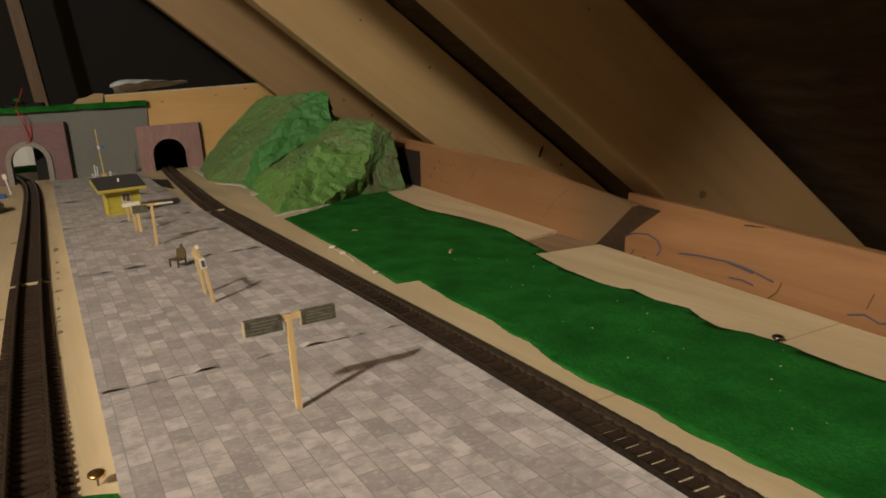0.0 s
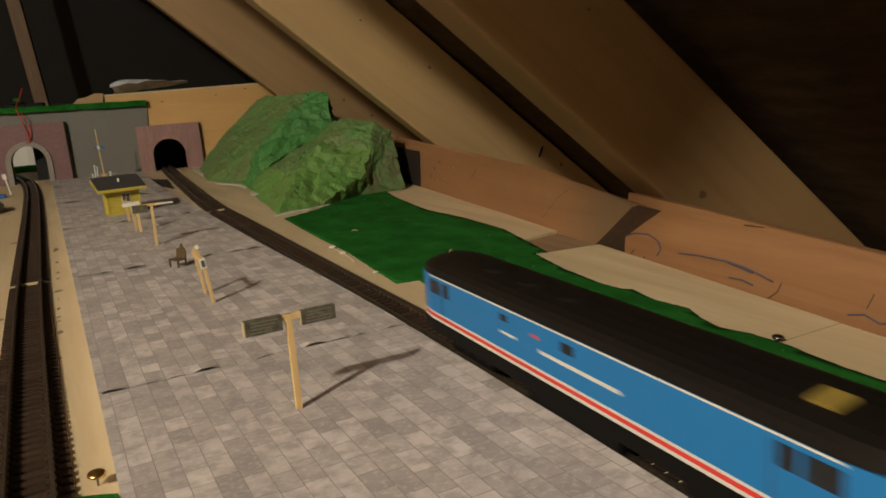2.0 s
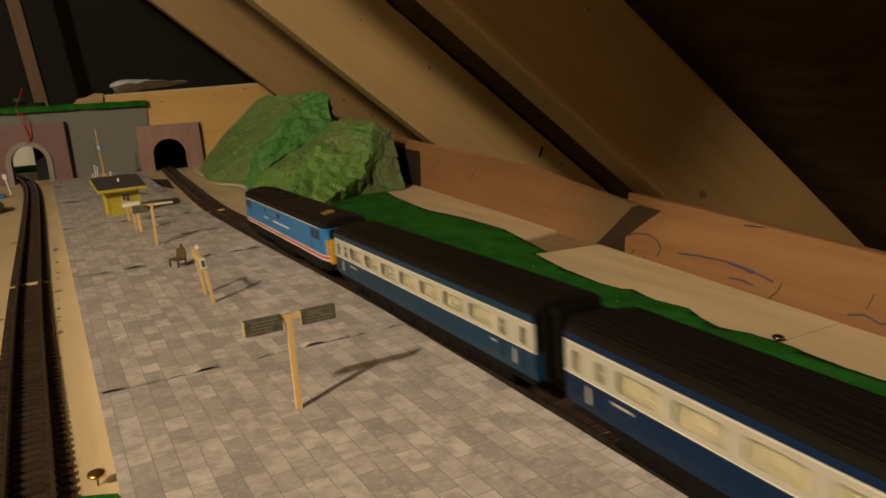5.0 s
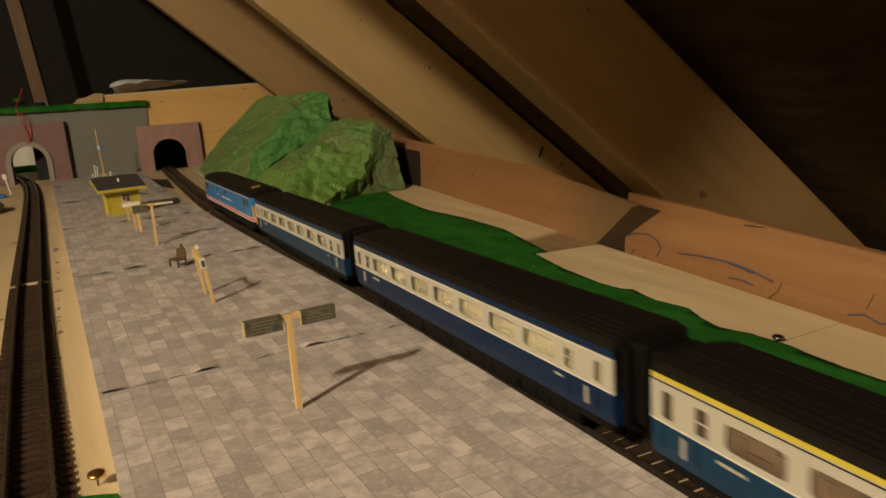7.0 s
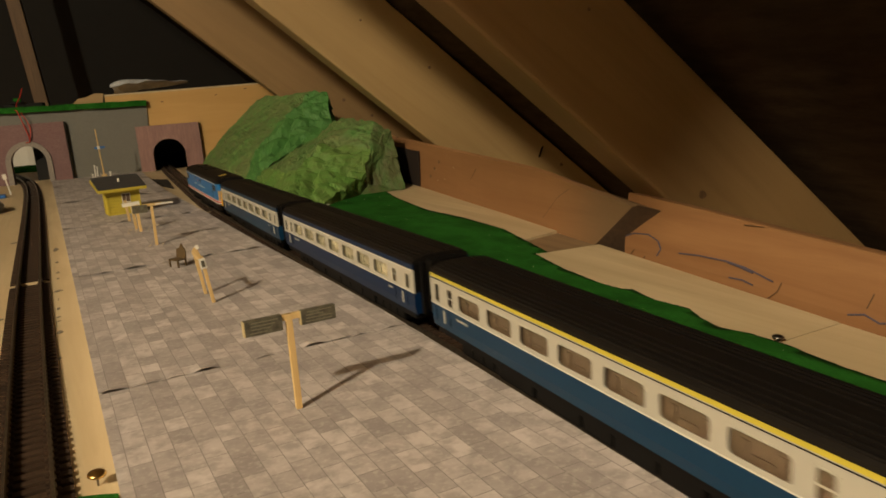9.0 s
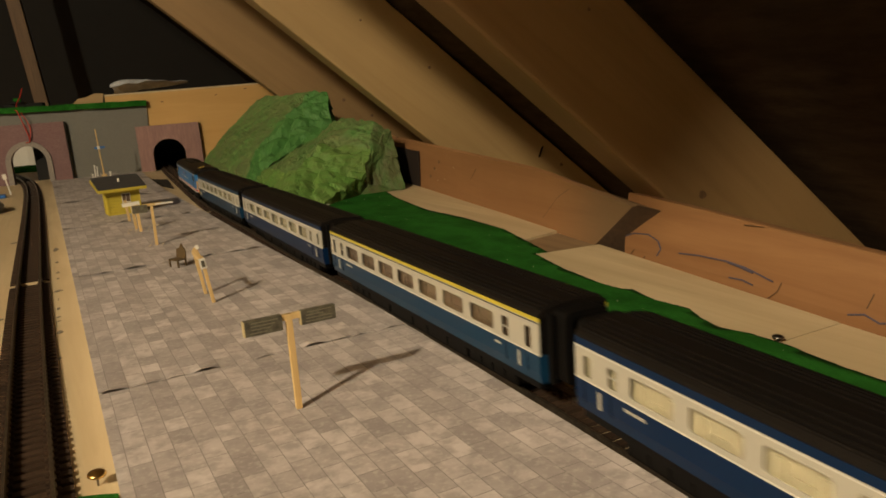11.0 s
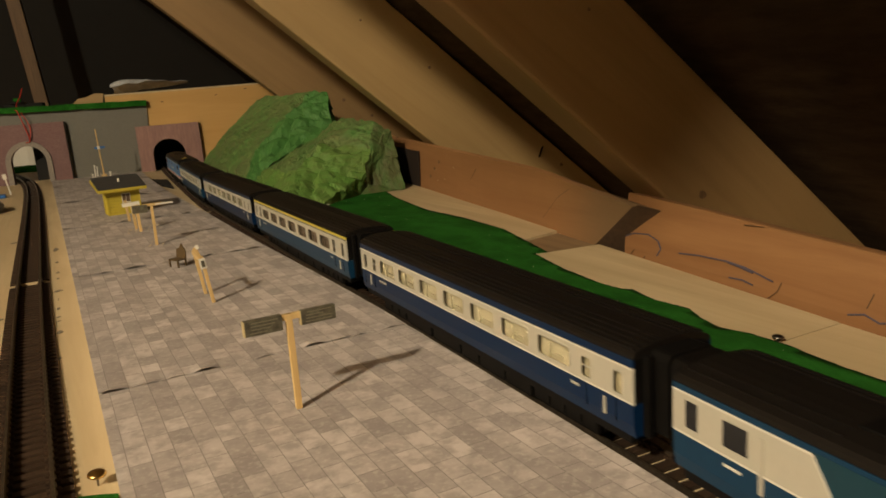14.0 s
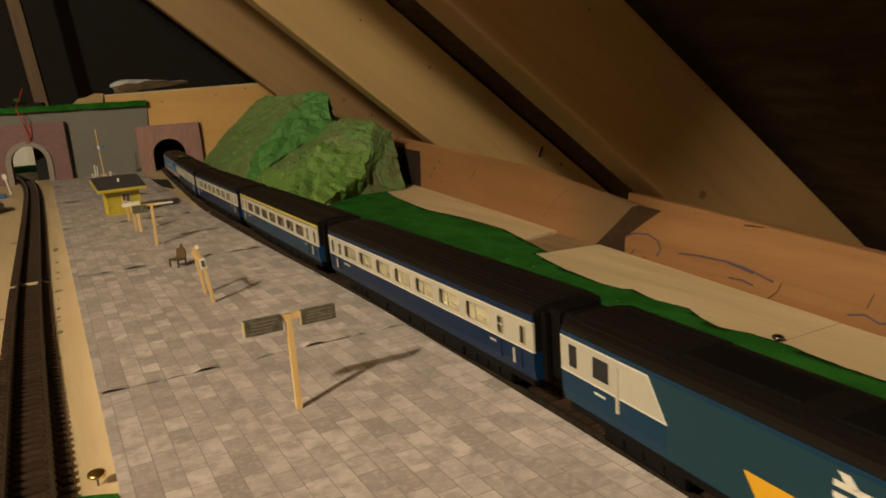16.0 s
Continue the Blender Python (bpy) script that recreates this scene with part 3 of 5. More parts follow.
def track(name, path, y0, y1, first, label, joint):
    t = thing(name, Matrix.Identity(4), label, "railway track", "model railway tracks")
    for off in (-0.0083, 0.0083):
        part("rail", rail_mesh(path, y0, y1, off), RAIL, t, "dull nickel silver rail")
    sl = boxed(-0.0152, 0.0152, -0.0021, 0.0021, 0.0, 0.0020, bevel=0.0003)
    for sx in (-0.0083, 0.0083):
        box(sl, sx - 0.0026, sx + 0.0026, -0.0012, 0.0012, 0.0019, 0.0032)
    ob = part("sleeper", sl, SLEEPER, t, "dark brown plastic sleeper")
    ob.location = (path(first), first, 0)
    count = 1
    y = first
    while y < y1 - 0.01 and count < 300:
        y += 0.00725
        if abs(y - joint) < 0.005:
            continue
        c = ob.copy()
        scene.collection.objects.link(c)
        c.location = (path(y), y, 0)
        c.rotation_euler = (0, 0, -math.atan((path(y + 0.004) - path(y - 0.004)) / 0.008))
        count += 1
    for sx in (-0.0083, 0.0083):
        part("rail_joiner", boxed(path(joint) + sx - 0.0017, path(joint) + sx + 0.0017, joint - 0.006, joint + 0.006, 0.0019, 0.0036, bevel=0.0003), STEEL, t, "steel rail joiner")
    gap = part("joint_gap", boxed(-0.0070, 0.0125, -0.0008, 0.0008, 0.0002, 0.0026), BASE_PLY, t, "pale wood packing under the rail joint")
    gap.location = (path(joint), joint, 0)
    web = bmesh.new()
    for sx in (-0.0083, 0.0083):
        rings = []
        for i in range(60):
            q = y0 + (y1 - y0) * i / 59
            rings.append([(path(q) + sx + a, q, z) for a, z in ((-0.0016, 0.0002), (0.0016, 0.0002), (0.0016, 0.0016), (-0.0016, 0.0016))])
        loft(rings, web)
    part("sleeper_web", web, SLEEPER, t)
    return t


track("track", way, -0.9, 2.3, 0.06, "dark plastic sleepered model track beside the platform", 1.012)
track("track", left_way, -0.3, 2.18, 0.22, "dark model track curving into the tunnel", 0.716)

# flat black strip on the board between platform and track
scrap = part("black_strip", slab(rough_outline([(0.1830, 1.600), (0.2085, 1.560), (0.1905, 1.372), (0.1800, 1.440)], 0.02, 0.0012, 6), 0.0002, 0.0012), BLACK)
tagged(scrap, "thin black strip beside the track", "scrap")


# ---- tunnel wall ----
V_WALL = 1.837
WALLM = ROOF @ Matrix.Translation((0, V_WALL, 0))


def arch(cu, half, top, n=14, foot=0.0):
    spring = top - half
    out = [(cu + half, foot)]
    for i in range(n + 1):
        w = math.pi * i / n
        out.append((cu + half * math.cos(w), spring + half * math.sin(w)))
    out.append((cu - half, foot))
    return out


def wall_sheet(name, outer, material, v_front, thick, label, category, mouth=None):
    """An upright sheet in the tunnel wall's plane, with an arched mouth cut up from its foot."""
    if mouth:
        pts = [outer[0], (mouth[-1][0], 0.0)] + mouth[::-1][1:-1] + [(mouth[0][0], 0.0)] + outer[1:]
    else:
        pts = outer
    bm = panel(pts, [], lambda a, b: Vector((a, v_front, b)), Vector((0, thick, 0)))
    ob = part(name, bm, material)
    ob.matrix_basis = WALLM
    return tagged(ob, label, category) if category else ob


M2 = arch(-0.0165, 0.0355, 0.071)
M1 = arch(-0.3040, 0.0345, 0.0805)
# plywood sheet behind
ply = wall_sheet("backboard", [(-0.135, 0.0), (0.33, 0.0), (0.33, 0.1705), (0.22, 0.1795), (-0.135, 0.1745)], WALL_PLY, 0.004, 0.009, "upright yellow plywood backboard with a tunnel mouth", "backboard", M2)
bm = panel([(-0.62, 0.0), (M1[-1][0], 0.0)] + M1[::-1][1:-1] + [(M1[0][0], 0.0), (-0.0575, 0.0), (-0.0570, 0.045), (-0.053, 0.10), (-0.051, 0.1495), (-0.62, 0.1575)], [], lambda a, b: Vector((a, 0, b)), Vector((0, 0.0032, 0)))
card = part("grey_wall", bm, GREY_CARD)
card.matrix_basis = WALLM
tagged(card, "grey painted card wall with an arched tunnel mouth", "card wall")
part("top_edge", panel([(-0.135, 0.1746), (0.22, 0.1796), (0.22, 0.1830), (-0.135, 0.1780)], [], lambda a, b: Vector((a, 0.0025, b)), Vector((0, 0.0105, 0))), BASE_PLY, ply, "pale sawn plywood edge")
for a, b in ((0.168, 0.1700), (0.205, 0.1735), (-0.02, 0.1530), (0.10, 0.160)):
    part("scuff", panel([(a, b), (a + 0.006, b + 0.0006), (a + 0.0064, b + 0.0026), (a + 0.0006, b + 0.0020)], [], lambda p, q: Vector((p, 0.0037, q)), Vector((0, 0.0004, 0))), KNOT, ply, "dark scuff in the plywood")
# green strip on the top
bm = slab(rough_outline([(-0.62, -0.014), (-0.050, -0.012), (-0.050, -0.0002), (-0.62, -0.0002)], 0.012, 0.0012, 9), 0.1480, 0.1600)
for v in bm.verts:
    v.co.z -= 0.0142 * (v.co.x + 0.05) - 0.0015 * noise.noise(Vector((v.co.x * 60, v.co.z * 200, 1)))
ob = part("turf_strip", bm, GRASS)
ob.matrix_basis = WALLM
tagged(ob, "green felt strip along the top of the grey wall", "turf strip")


def portal(name, u0, u1, top, mouth, v0, thick, material, label, ring=None, tilt=0.0):
    t = thing(name, WALLM, label, "tunnel portal", "tunnel portals")
    pts = [(u0, 0.0), (mouth[-1][0], 0.0)] + mouth[::-1][1:-1] + [(mouth[0][0], 0.0), (u1, 0.0), (u1 - 0.001, top - tilt), (u0 - 0.001, top)]
    bm = panel(pts, [], lambda a, b: Vector((a, v0, b)), Vector((0, thick, 0)))
    part("face", bm, material, t)
    # dark strip puts the shade of the portal's right edge into colour
    part("shaded_edge", boxed(u1 + 0.0002, u1 + 0.0012, v0 + 0.0008, v0 + thick, 0.0, top - tilt - 0.001), DARK_EDGE, t, "dark strip standing in for the shaded edge")
    if ring:
        cu, half, tp, wide = ring
        outer = arch(cu, half + wide, tp + wide)
        inner = arch(cu, half, tp)
        pts = outer + inner[::-1]
        bm = panel(pts, [], lambda a, b: Vector((a, v0 - 0.0035, b)), Vector((0, 0.0032, 0)))
        part("arch_ring", bm, ARCH_GREY, t, "grey card arch ring")
    return t


portal("tunnel_portal", -0.46, -0.224, 0.127, arch(-0.3040, 0.0345, 0.0805), -0.016, 0.0155, BRICK_PRINT, "mauve stone-papered tunnel portal with a grey arch ring", (-0.3040, 0.0345, 0.0805, 0.0105))
portal("tunnel_portal", -0.081, 0.0555, 0.1025, arch(-0.0165, 0.0355, 0.071), -0.009, 0.0085, BRICK_SMOOTH, "pinkish grey painted wooden tunnel portal", None, tilt=-0.0008)
# dark bore behind the right-hand portal
bm = bmesh.new()
prof = arch(-0.0165, 0.0358, 0.0713)
loft([[(a, 0.0132, b) for a, b in prof], [(a, 0.45, b) for a, b in prof]], bm, caps=False)
bm.faces.new([bm.verts.new((a, 0.45, b)) for a, b in prof])
ob = part("tunnel_bore", bm, BORE)
ob.matrix_basis = WALLM
tagged(ob, "black tunnel lining behind the portal", "tunnel lining")
# beyond the left mouth: white sheet and green bank
bm = slab(rough_outline([(-0.62, 0.40), (-0.28, 0.44), (-0.28, 0.452), (-0.62, 0.412)], 0.02, 0.002, 4), 0.0, 0.150)
ob = part("white_sheet", bm, WHITE_CARD)
ob.matrix_basis = WALLM
tagged(ob, "white card sheet seen through the tunnel", "card sheet")
ob = part("green_bank", boxed(-0.62, -0.262, 0.365, 0.393, 0.0, 0.017, bevel=0.004), GRASS)
ob.matrix_basis = WALLM
tagged(ob, "low green felt bank behind the tunnel", "bank")
ob = part("tunnel_liner", boxed(-0.303, -0.262, 0.05, 0.25, 0.0, 0.14), BLACK)
ob.matrix_basis = WALLM
tagged(ob, "dark inner side of the tunnel", "tunnel lining")


# ---- rocky hill ----
def crag(name, corners, facets, parent, seed):
    """A crumpled skin over large facets; each facet names its corners and its colour."""
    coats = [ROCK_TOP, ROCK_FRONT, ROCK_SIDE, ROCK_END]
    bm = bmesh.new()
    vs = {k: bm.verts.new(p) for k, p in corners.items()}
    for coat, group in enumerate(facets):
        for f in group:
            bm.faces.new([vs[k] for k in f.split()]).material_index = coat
    for cuts in (3, 2, 1):
        bmesh.ops.subdivide_edges(bm, edges=bm.edges[:], cuts=cuts, use_grid_fill=True)
    off = Vector((seed * 3.7, seed * 1.3, 0))
    for v in bm.verts:
        p = v.co.copy()
        lift = min(1.0, p.z / 0.012)
        q = Vector((p.x * 30 + p.y * 10, p.y * 16, p.z * 34)) + off
        d = noise.noise_vector(q) * 0.0040 + noise.noise_vector(p * 80 + off) * 0.0028 + noise.noise_vector(p * 240 + off) * 0.0012
        crease = max(0.0, 0.18 - abs(noise.noise(Vector((p.x * 22 - p.z * 20, p.y * 14 + p.z * 26, 2.0)) + off))) * 0.026
        d.z -= crease
        d.x += crease * 0.6
        v.co = p + d * (0.3 + 0.7 * lift)
        v.co.z = max(v.co.z, 0.0006)
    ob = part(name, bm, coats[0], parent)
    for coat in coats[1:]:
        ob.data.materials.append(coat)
    return ob


def hill():
    t = thing("hill", Matrix.Identity(4), "crumpled plaster hill painted green with two ridges", "hill")
    front = dict(a=(0.244, 0.905, 0), b=(0.2976, 0.915, 0), c=(0.386, 0.978, 0), d=(0.4506, 0.972, 0), e=(0.284, 1.187, 0), f=(0.256, 1.00, 0), g=(0.268, 1.108, 0),
                 m=(0.300, 1.00, 0.042), top=(0.440, 1.035, 0.099), crown=(0.457, 1.015, 0.082), ridge=(0.425, 1.14, 0.104), dip=(0.450, 1.265, 0.088), gully=(0.312, 1.232, 0.034),
                 low=(0.398, 0.984, 0.032), mid=(0.412, 1.000, 0.064), n=(0.352, 1.035, 0.074), nook=(0.409, 0.994, 0.016), r=(0.480, 1.08, 0.0))
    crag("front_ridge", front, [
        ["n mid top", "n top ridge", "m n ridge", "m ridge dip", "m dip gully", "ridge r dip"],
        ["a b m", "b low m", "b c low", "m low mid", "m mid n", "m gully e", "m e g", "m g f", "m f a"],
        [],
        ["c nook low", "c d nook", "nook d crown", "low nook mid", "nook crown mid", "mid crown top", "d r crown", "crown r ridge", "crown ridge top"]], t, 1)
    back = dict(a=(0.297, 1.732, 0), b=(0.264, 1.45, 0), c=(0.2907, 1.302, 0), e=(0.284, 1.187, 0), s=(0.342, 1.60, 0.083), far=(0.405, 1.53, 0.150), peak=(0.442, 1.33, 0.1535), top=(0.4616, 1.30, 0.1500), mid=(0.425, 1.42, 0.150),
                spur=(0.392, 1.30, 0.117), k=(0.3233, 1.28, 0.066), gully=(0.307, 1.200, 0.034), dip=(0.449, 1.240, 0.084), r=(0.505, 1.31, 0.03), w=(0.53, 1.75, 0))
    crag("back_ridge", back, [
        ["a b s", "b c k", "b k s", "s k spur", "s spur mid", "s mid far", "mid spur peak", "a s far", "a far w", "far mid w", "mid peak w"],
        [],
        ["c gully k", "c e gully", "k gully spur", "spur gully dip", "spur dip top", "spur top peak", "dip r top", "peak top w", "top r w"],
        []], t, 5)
    bm = bmesh.new()
    for k, pts in enumerate(([(0.2355, 0.893), (0.285, 0.908), (0.320, 0.926), (0.300, 0.930), (0.250, 0.908)], [(0.268, 1.13), (0.276, 1.17), (0.286, 1.18), (0.280, 1.13)], [(0.283, 1.245), (0.286, 1.285), (0.262, 1.37), (0.270, 1.37), (0.296, 1.29), (0.292, 1.245)], [(0.272, 1.54), (0.287, 1.735), (0.302, 1.735), (0.285, 1.54)])):
        slab(rough_outline(pts, 0.007, 0.0016, 8 + k), 0.0004, 0.0017, bm)
    part("torn_edge", bm, ROCK_WHITE, t, "torn white plaster edge")
    return t


hill()


# ---- things on the platform ----
PT = 0.0100   # top of the platform


def sign_post(x, y, height, lean, label, boards):
    """A matchstick post with a crosspiece and small printed boards; boards: (x0, x1, z, tall, depth, material)."""
    t = thing("platform_sign", pose(x, y, PT, 0, lean, 0), label, "station sign", "matchstick station signs")
    part("post", boxed(-0.0013, 0.0013, -0.0013, 0.0013, 0, height, bevel=0.0002), MATCH, t, "matchstick post")
    x0 = min(b[0] for b in boards)
    x1 = max(b[1] for b in boards)
    part("crossbar", boxed(x0 * 0.45, x1 * 0.45, -0.0012, 0.0012, height - 0.0026, height, bevel=0.0002), MATCH, t, "matchstick crossbar")
    for a, b, z, tall, depth, m, lines in boards:
        bd = part("board", boxed(a, b, -depth / 2, depth / 2, z, z + tall), m, t, "dark printed notice board")
        rng = random.Random(int(a * 1e5))
        for i in range(lines):
            zz = z + tall * (i + 0.7) / (lines + 0.5)
            w = (b - a) * rng.uniform(0.45, 0.8)
            c = a + (b - a) * rng.uniform(0.1, 0.18)
            part("print_line", boxed(c, c + w, -depth / 2 - 0.0002, -depth / 2 - 0.00002, zz, zz + tall * 0.07), SIGN_TEXT, bd, "pale line of print")
        part("end_cap", boxed(a - 0.0005, a - 0.00002, -depth / 2, depth / 2, z, z + tall), CREAM_CARD, bd, "cream card end")
    return t


sign_post(0.0794, 0.298, 0.0430, 0, "matchstick T-post carrying two dark printed boards", [(-0.0190, -0.0032, 0.0368, 0.0064, 0.0036, SIGN_DARK, 4), (0.0052, 0.0205, 0.0370, 0.0062, 0.0028, SIGN_DARK, 4)])
sign_post(0.0832, 0.7686, 0.0412, 0.5, "matchstick T-post with one thin board turned edge-on", [(-0.0180, -0.0040, 0.0330, 0.0075, 0.0032, SIGN_DARK, 0), (0.0035, 0.0200, 0.0395, 0.0012, 0.0060, WHITE_CARD, 0)])

# running-in board on two legs, seen from its end
t = thing("name_board", pose(0.0849, 0.505, PT, 0, -7, 0), "cream matchstick notice frame on two legs, leaning", "station sign", "matchstick station signs")
for y in (0.0, 0.028):
    part("leg", boxed(-0.0011, 0.0011, y - 0.0010, y + 0.0010, -0.0003, 0.033, bevel=0.0002), MATCH, t, "matchstick leg")
part("board", boxed(-0.0014, -0.0010, -0.0015, 0.0295, 0.0290, 0.0325), MATCH, t, "pale wooden top rail")
part("card_tab", boxed(-0.0024, 0.0016, -0.0016, -0.0011, 0.0245, 0.0318), WHITE_CARD, t, "white card tab")
part("picture", boxed(-0.0014, 0.0008, -0.0019, -0.0017, 0.0258, 0.0302), SIGN_DARK, t, "dark printed square")
peg = part("finial", boxed(-0.0012, 0.0012, -0.0012, 0.0010, 0.0, 0.0085, bevel=0.0004), MATCH, t, "wooden peg on top")
peg.matrix_basis = pose(-0.0008, 0, 0.0315, 0, -14, 0)
part("knob", boxed(-0.0024, 0.0001, -0.0013, 0.0010, 0.0385, 0.0412, bevel=0.0005), WHITE_CARD, t, "pale tip")


def short_post(x, y, height, lean, label, top=None):
    t = thing("wooden_post", pose(x, y, PT, 0, lean, 0), label, "post", "matchstick posts by the hut")
    part("post", boxed(-0.0015, 0.0015, -0.0013, 0.0013, 0, height, bevel=0.0002), MATCH, t)
    if top:
        part("card", boxed(*top), WHITE_CARD, t, "white card piece")
    return t


short_post(0.0798, 0.868, 0.030, -2, "short matchstick post with a white card", (-0.014, 0.004, -0.001, 0.001, 0.0295, 0.0335))
short_post(0.0780, 0.893, 0.030, -4, "short matchstick post leaning beside another")
short_post(0.0776, 0.9618, 0.026, -4, "short pale matchstick post beside the hut")

# crumbs of glue and sawdust round the post feet
rng = random.Random(12)
bm = bmesh.new()
for _ in range(60):
    c = rng.choice(((0.0832, 0.7686), (0.079, 0.88), (0.079, 0.88), (0.10, 0.905)))
    x, y, s = c[0] + rng.gauss(0, 0.006), c[1] + rng.gauss(0, 0.008), rng.uniform(0.0004, 0.0011)
    bmesh.ops.create_icosphere(bm, subdivisions=1, radius=s, matrix=Matrix.Translation((x, y, PT + s * 0.3)) @ Matrix.Diagonal((1.3, 1, 0.6, 1)))
tagged(part("glue_crumbs", bm, CHIP), "pale glue and sawdust crumbs on the platform", "crumbs", kind="stuff")


def bench(m):
    t = thing("bench", m, "small brown card bench with a pointed back", "bench")
    part("seat", boxed(-0.0062, 0.0062, -0.0045, 0.0045, 0.0055, 0.0066, bevel=0.0002), BENCH_BROWN, t)
    bm = panel([(-0.0062, 0.0066), (0.0062, 0.0066), (0.0062, 0.0125), (0.0035, 0.0150), (0.0, 0.0185), (-0.0020, 0.0150), (-0.0062, 0.0135)], [], lambda a, b: Vector((a, 0.0036 + (b - 0.0066) * 0.12, b)), Vector((0, 0.0009, 0)))
    part("backrest", bm, BENCH_BROWN, t)
    for x in (-0.0055, 0.0055):
        for y in (-0.0038, 0.0038):
            part("leg", boxed(x - 0.0006, x + 0.0006, y - 0.0006, y + 0.0006, 0, 0.0055), BENCH_BROWN, t)
    return t


bench(pose(0.0840, 0.645, PT + 0.0001, 0, 0, -62))


def hut():
    """Yellow planked hut with a low-pitched slate roof and scalloped fascia."""
    t = thing("station_hut", pose(0.0790, 1.0530, PT + 0.0001, 0, 0, 5), "small yellow planked hut with a dark sloping roof", "hut")
    w, d, h = 0.0195, 0.017, 0.0325
    n = 9
    for i in range(n):
        z0, z1 = h * i / n, h * (i + 1) / n - 0.0003
        part("plank", boxed(-w, w, -d, -d + 0.0012 - 0.0004 * (i % 2) * 0, z0, z1, bevel=0.0002), HUT_YELLOW, t)
        part("plank", boxed(-w, -w + 0.0012, -d + 0.0013, d, z0, z1, bevel=0.0002), HUT_YELLOW, t)
    part("core", boxed(-w + 0.0014, w - 0.0003, -d + 0.0014, d, 0, h - 0.001), HUT_YELLOW, t)
    for x in (-w, w):
        part("corner_post", boxed(x - 0.001, x + 0.001, -d - 0.0008, -d + 0.001, 0, h + 0.002), HUT_YELLOW, t)
    for i in range(2):
        part("corner_post", boxed(-w - 0.0009, -w + 0.0002, -d + 0.007 + i * 0.013, -d + 0.009 + i * 0.013, 0, h + 0.002), HUT_YELLOW, t)
    win = part("window", boxed(-0.002, 0.0085, -d - 0.0006, -d - 0.00005, 0.0150, 0.0270), WHITE_CARD, t, "white framed window")
    for i in range(2):
        part("pane", boxed(-0.0012 + i * 0.0047, 0.0030 + i * 0.0047, -d - 0.0009, -d - 0.0007, 0.0160, 0.0260), BROWN_SEATS, win, "brown pane")
    # roof: sloping slab, low at the front
    bm = bmesh.new()
    box(bm, -w - 0.010, w + 0.009, -d - 0.009, d + 0.010, -0.0008, 0.0008)
    bmesh.ops.rotate(bm, verts=bm.verts, cent=(0, 0, 0), matrix=Matrix.Rotation(radians(13), 3, "X"))
    bmesh.ops.translate(bm, verts=bm.verts, vec=(0, 0, h + 0.0080))
    roof = part("roof", bm, HUT_ROOF, t, "dark slate-coloured roof")
    fz = h + 0.0080 - math.tan(radians(13)) * (d + 0.009) - 0.0045
    part("fascia", boxed(-w - 0.010, w + 0.009, -d - 0.0102, -d - 0.0090, fz + 0.0010, fz + 0.0044), HUT_YELLOW, t, "yellow fascia board")
    for i in range(18):
        x = -w - 0.0093 + i * (2 * w + 0.0185) / 18
        bm = bmesh.new()
        rod(bm, (x + 0.001, -d - 0.0100, fz + 0.0012), (x + 0.001, -d - 0.0092, fz + 0.0012), 0.0010, segs=8)
        part("scallop", bm, HUT_YELLOW, t)
    bm = panel([(-d - 0.009, fz + 0.001), (-d - 0.009, fz + 0.0044), (d + 0.010, h + 0.0125), (d + 0.010, h + 0.0085)], [], lambda a, b: Vector((-w - 0.0112, a, b)), Vector((0.0011, 0, 0)))
    part("side_fascia", bm, HUT_YELLOW, t, "yellow side fascia")
    part("chimney", boxed(-0.001, 0.001, -0.001, 0.001, h + 0.0080, h + 0.0130), WHITE_CARD, t, "tiny white chimney pipe")
    return t


hut()

# mast with a small blue cross vane, and little posts at its foot
t = thing("signal_mast", pose(0.1030, 1.700, PT, 0, -2.0, 0), "thin wooden mast with a blue paper vane", "mast")
bm = bmesh.new()
rod(bm, (0, 0, 0), (0, 0, 0.098), 0.0017, 0.0011, 8)
part("mast", bm, MATCH, t)
part("vane", boxed(-0.0085, 0.0120, -0.0022, -0.0016, 0.0575, 0.0620), BLUE_PLASTIC, t, "blue paper vane")
part("vane_label", boxed(-0.003, 0.002, -0.0028, -0.0023, 0.0565, 0.0630), WHITE_CARD, t, "white tag")
part("foot", boxed(-0.005, 0.005, -0.004, 0.004, 0, 0.004, bevel=0.0004), MATCH, t)
for x, y, h in ((0.0855, 1.690, 0.028), (0.0915, 1.715, 0.022), (0.112, 1.66, 0.012), (0.079, 1.66, 0.010)):
    t = thing("white_peg", pose(x, y, PT, 0, 3, 0), "small white peg standing at the platform end", "peg", "pegs at the platform end")
    bm = bmesh.new()
    rod(bm, (0, 0, 0), (0, 0, h * 0.8), 0.0016, 0.0012, 8)
    part("shaft", bm, WHITE_CARD, t)
    bm = bmesh.new()
    bmesh.ops.create_uvsphere(bm, u_segments=8, v_segments=6, radius=0.0020, matrix=Matrix.Translation((0, 0, h * 0.86)))
    part("knob", bm, WHITE_CARD, t, smooth=True)
ob = part("grey_scrap", boxed(0.096, 0.128, 1.700, 1.712, PT, PT + 0.006, bevel=0.002), GREY_STUFF)
tagged(ob, "small grey scrap of card on the platform end", "scrap")

# things at the far side of the left-hand track
t = thing("white_signal", pose(-0.068, 1.6273, 0, 0, -8, 0), "small white model signal post", "signal")
bm = bmesh.new()
rod(bm, (0, 0, 0), (0, 0, 0.036), 0.0016, 0.0013, 8)
part("shaft", bm, WHITE_CARD, t)
part("head", boxed(-0.004, 0.003, -0.002, 0.002, 0.030, 0.040, bevel=0.0008), WHITE_CARD, t)
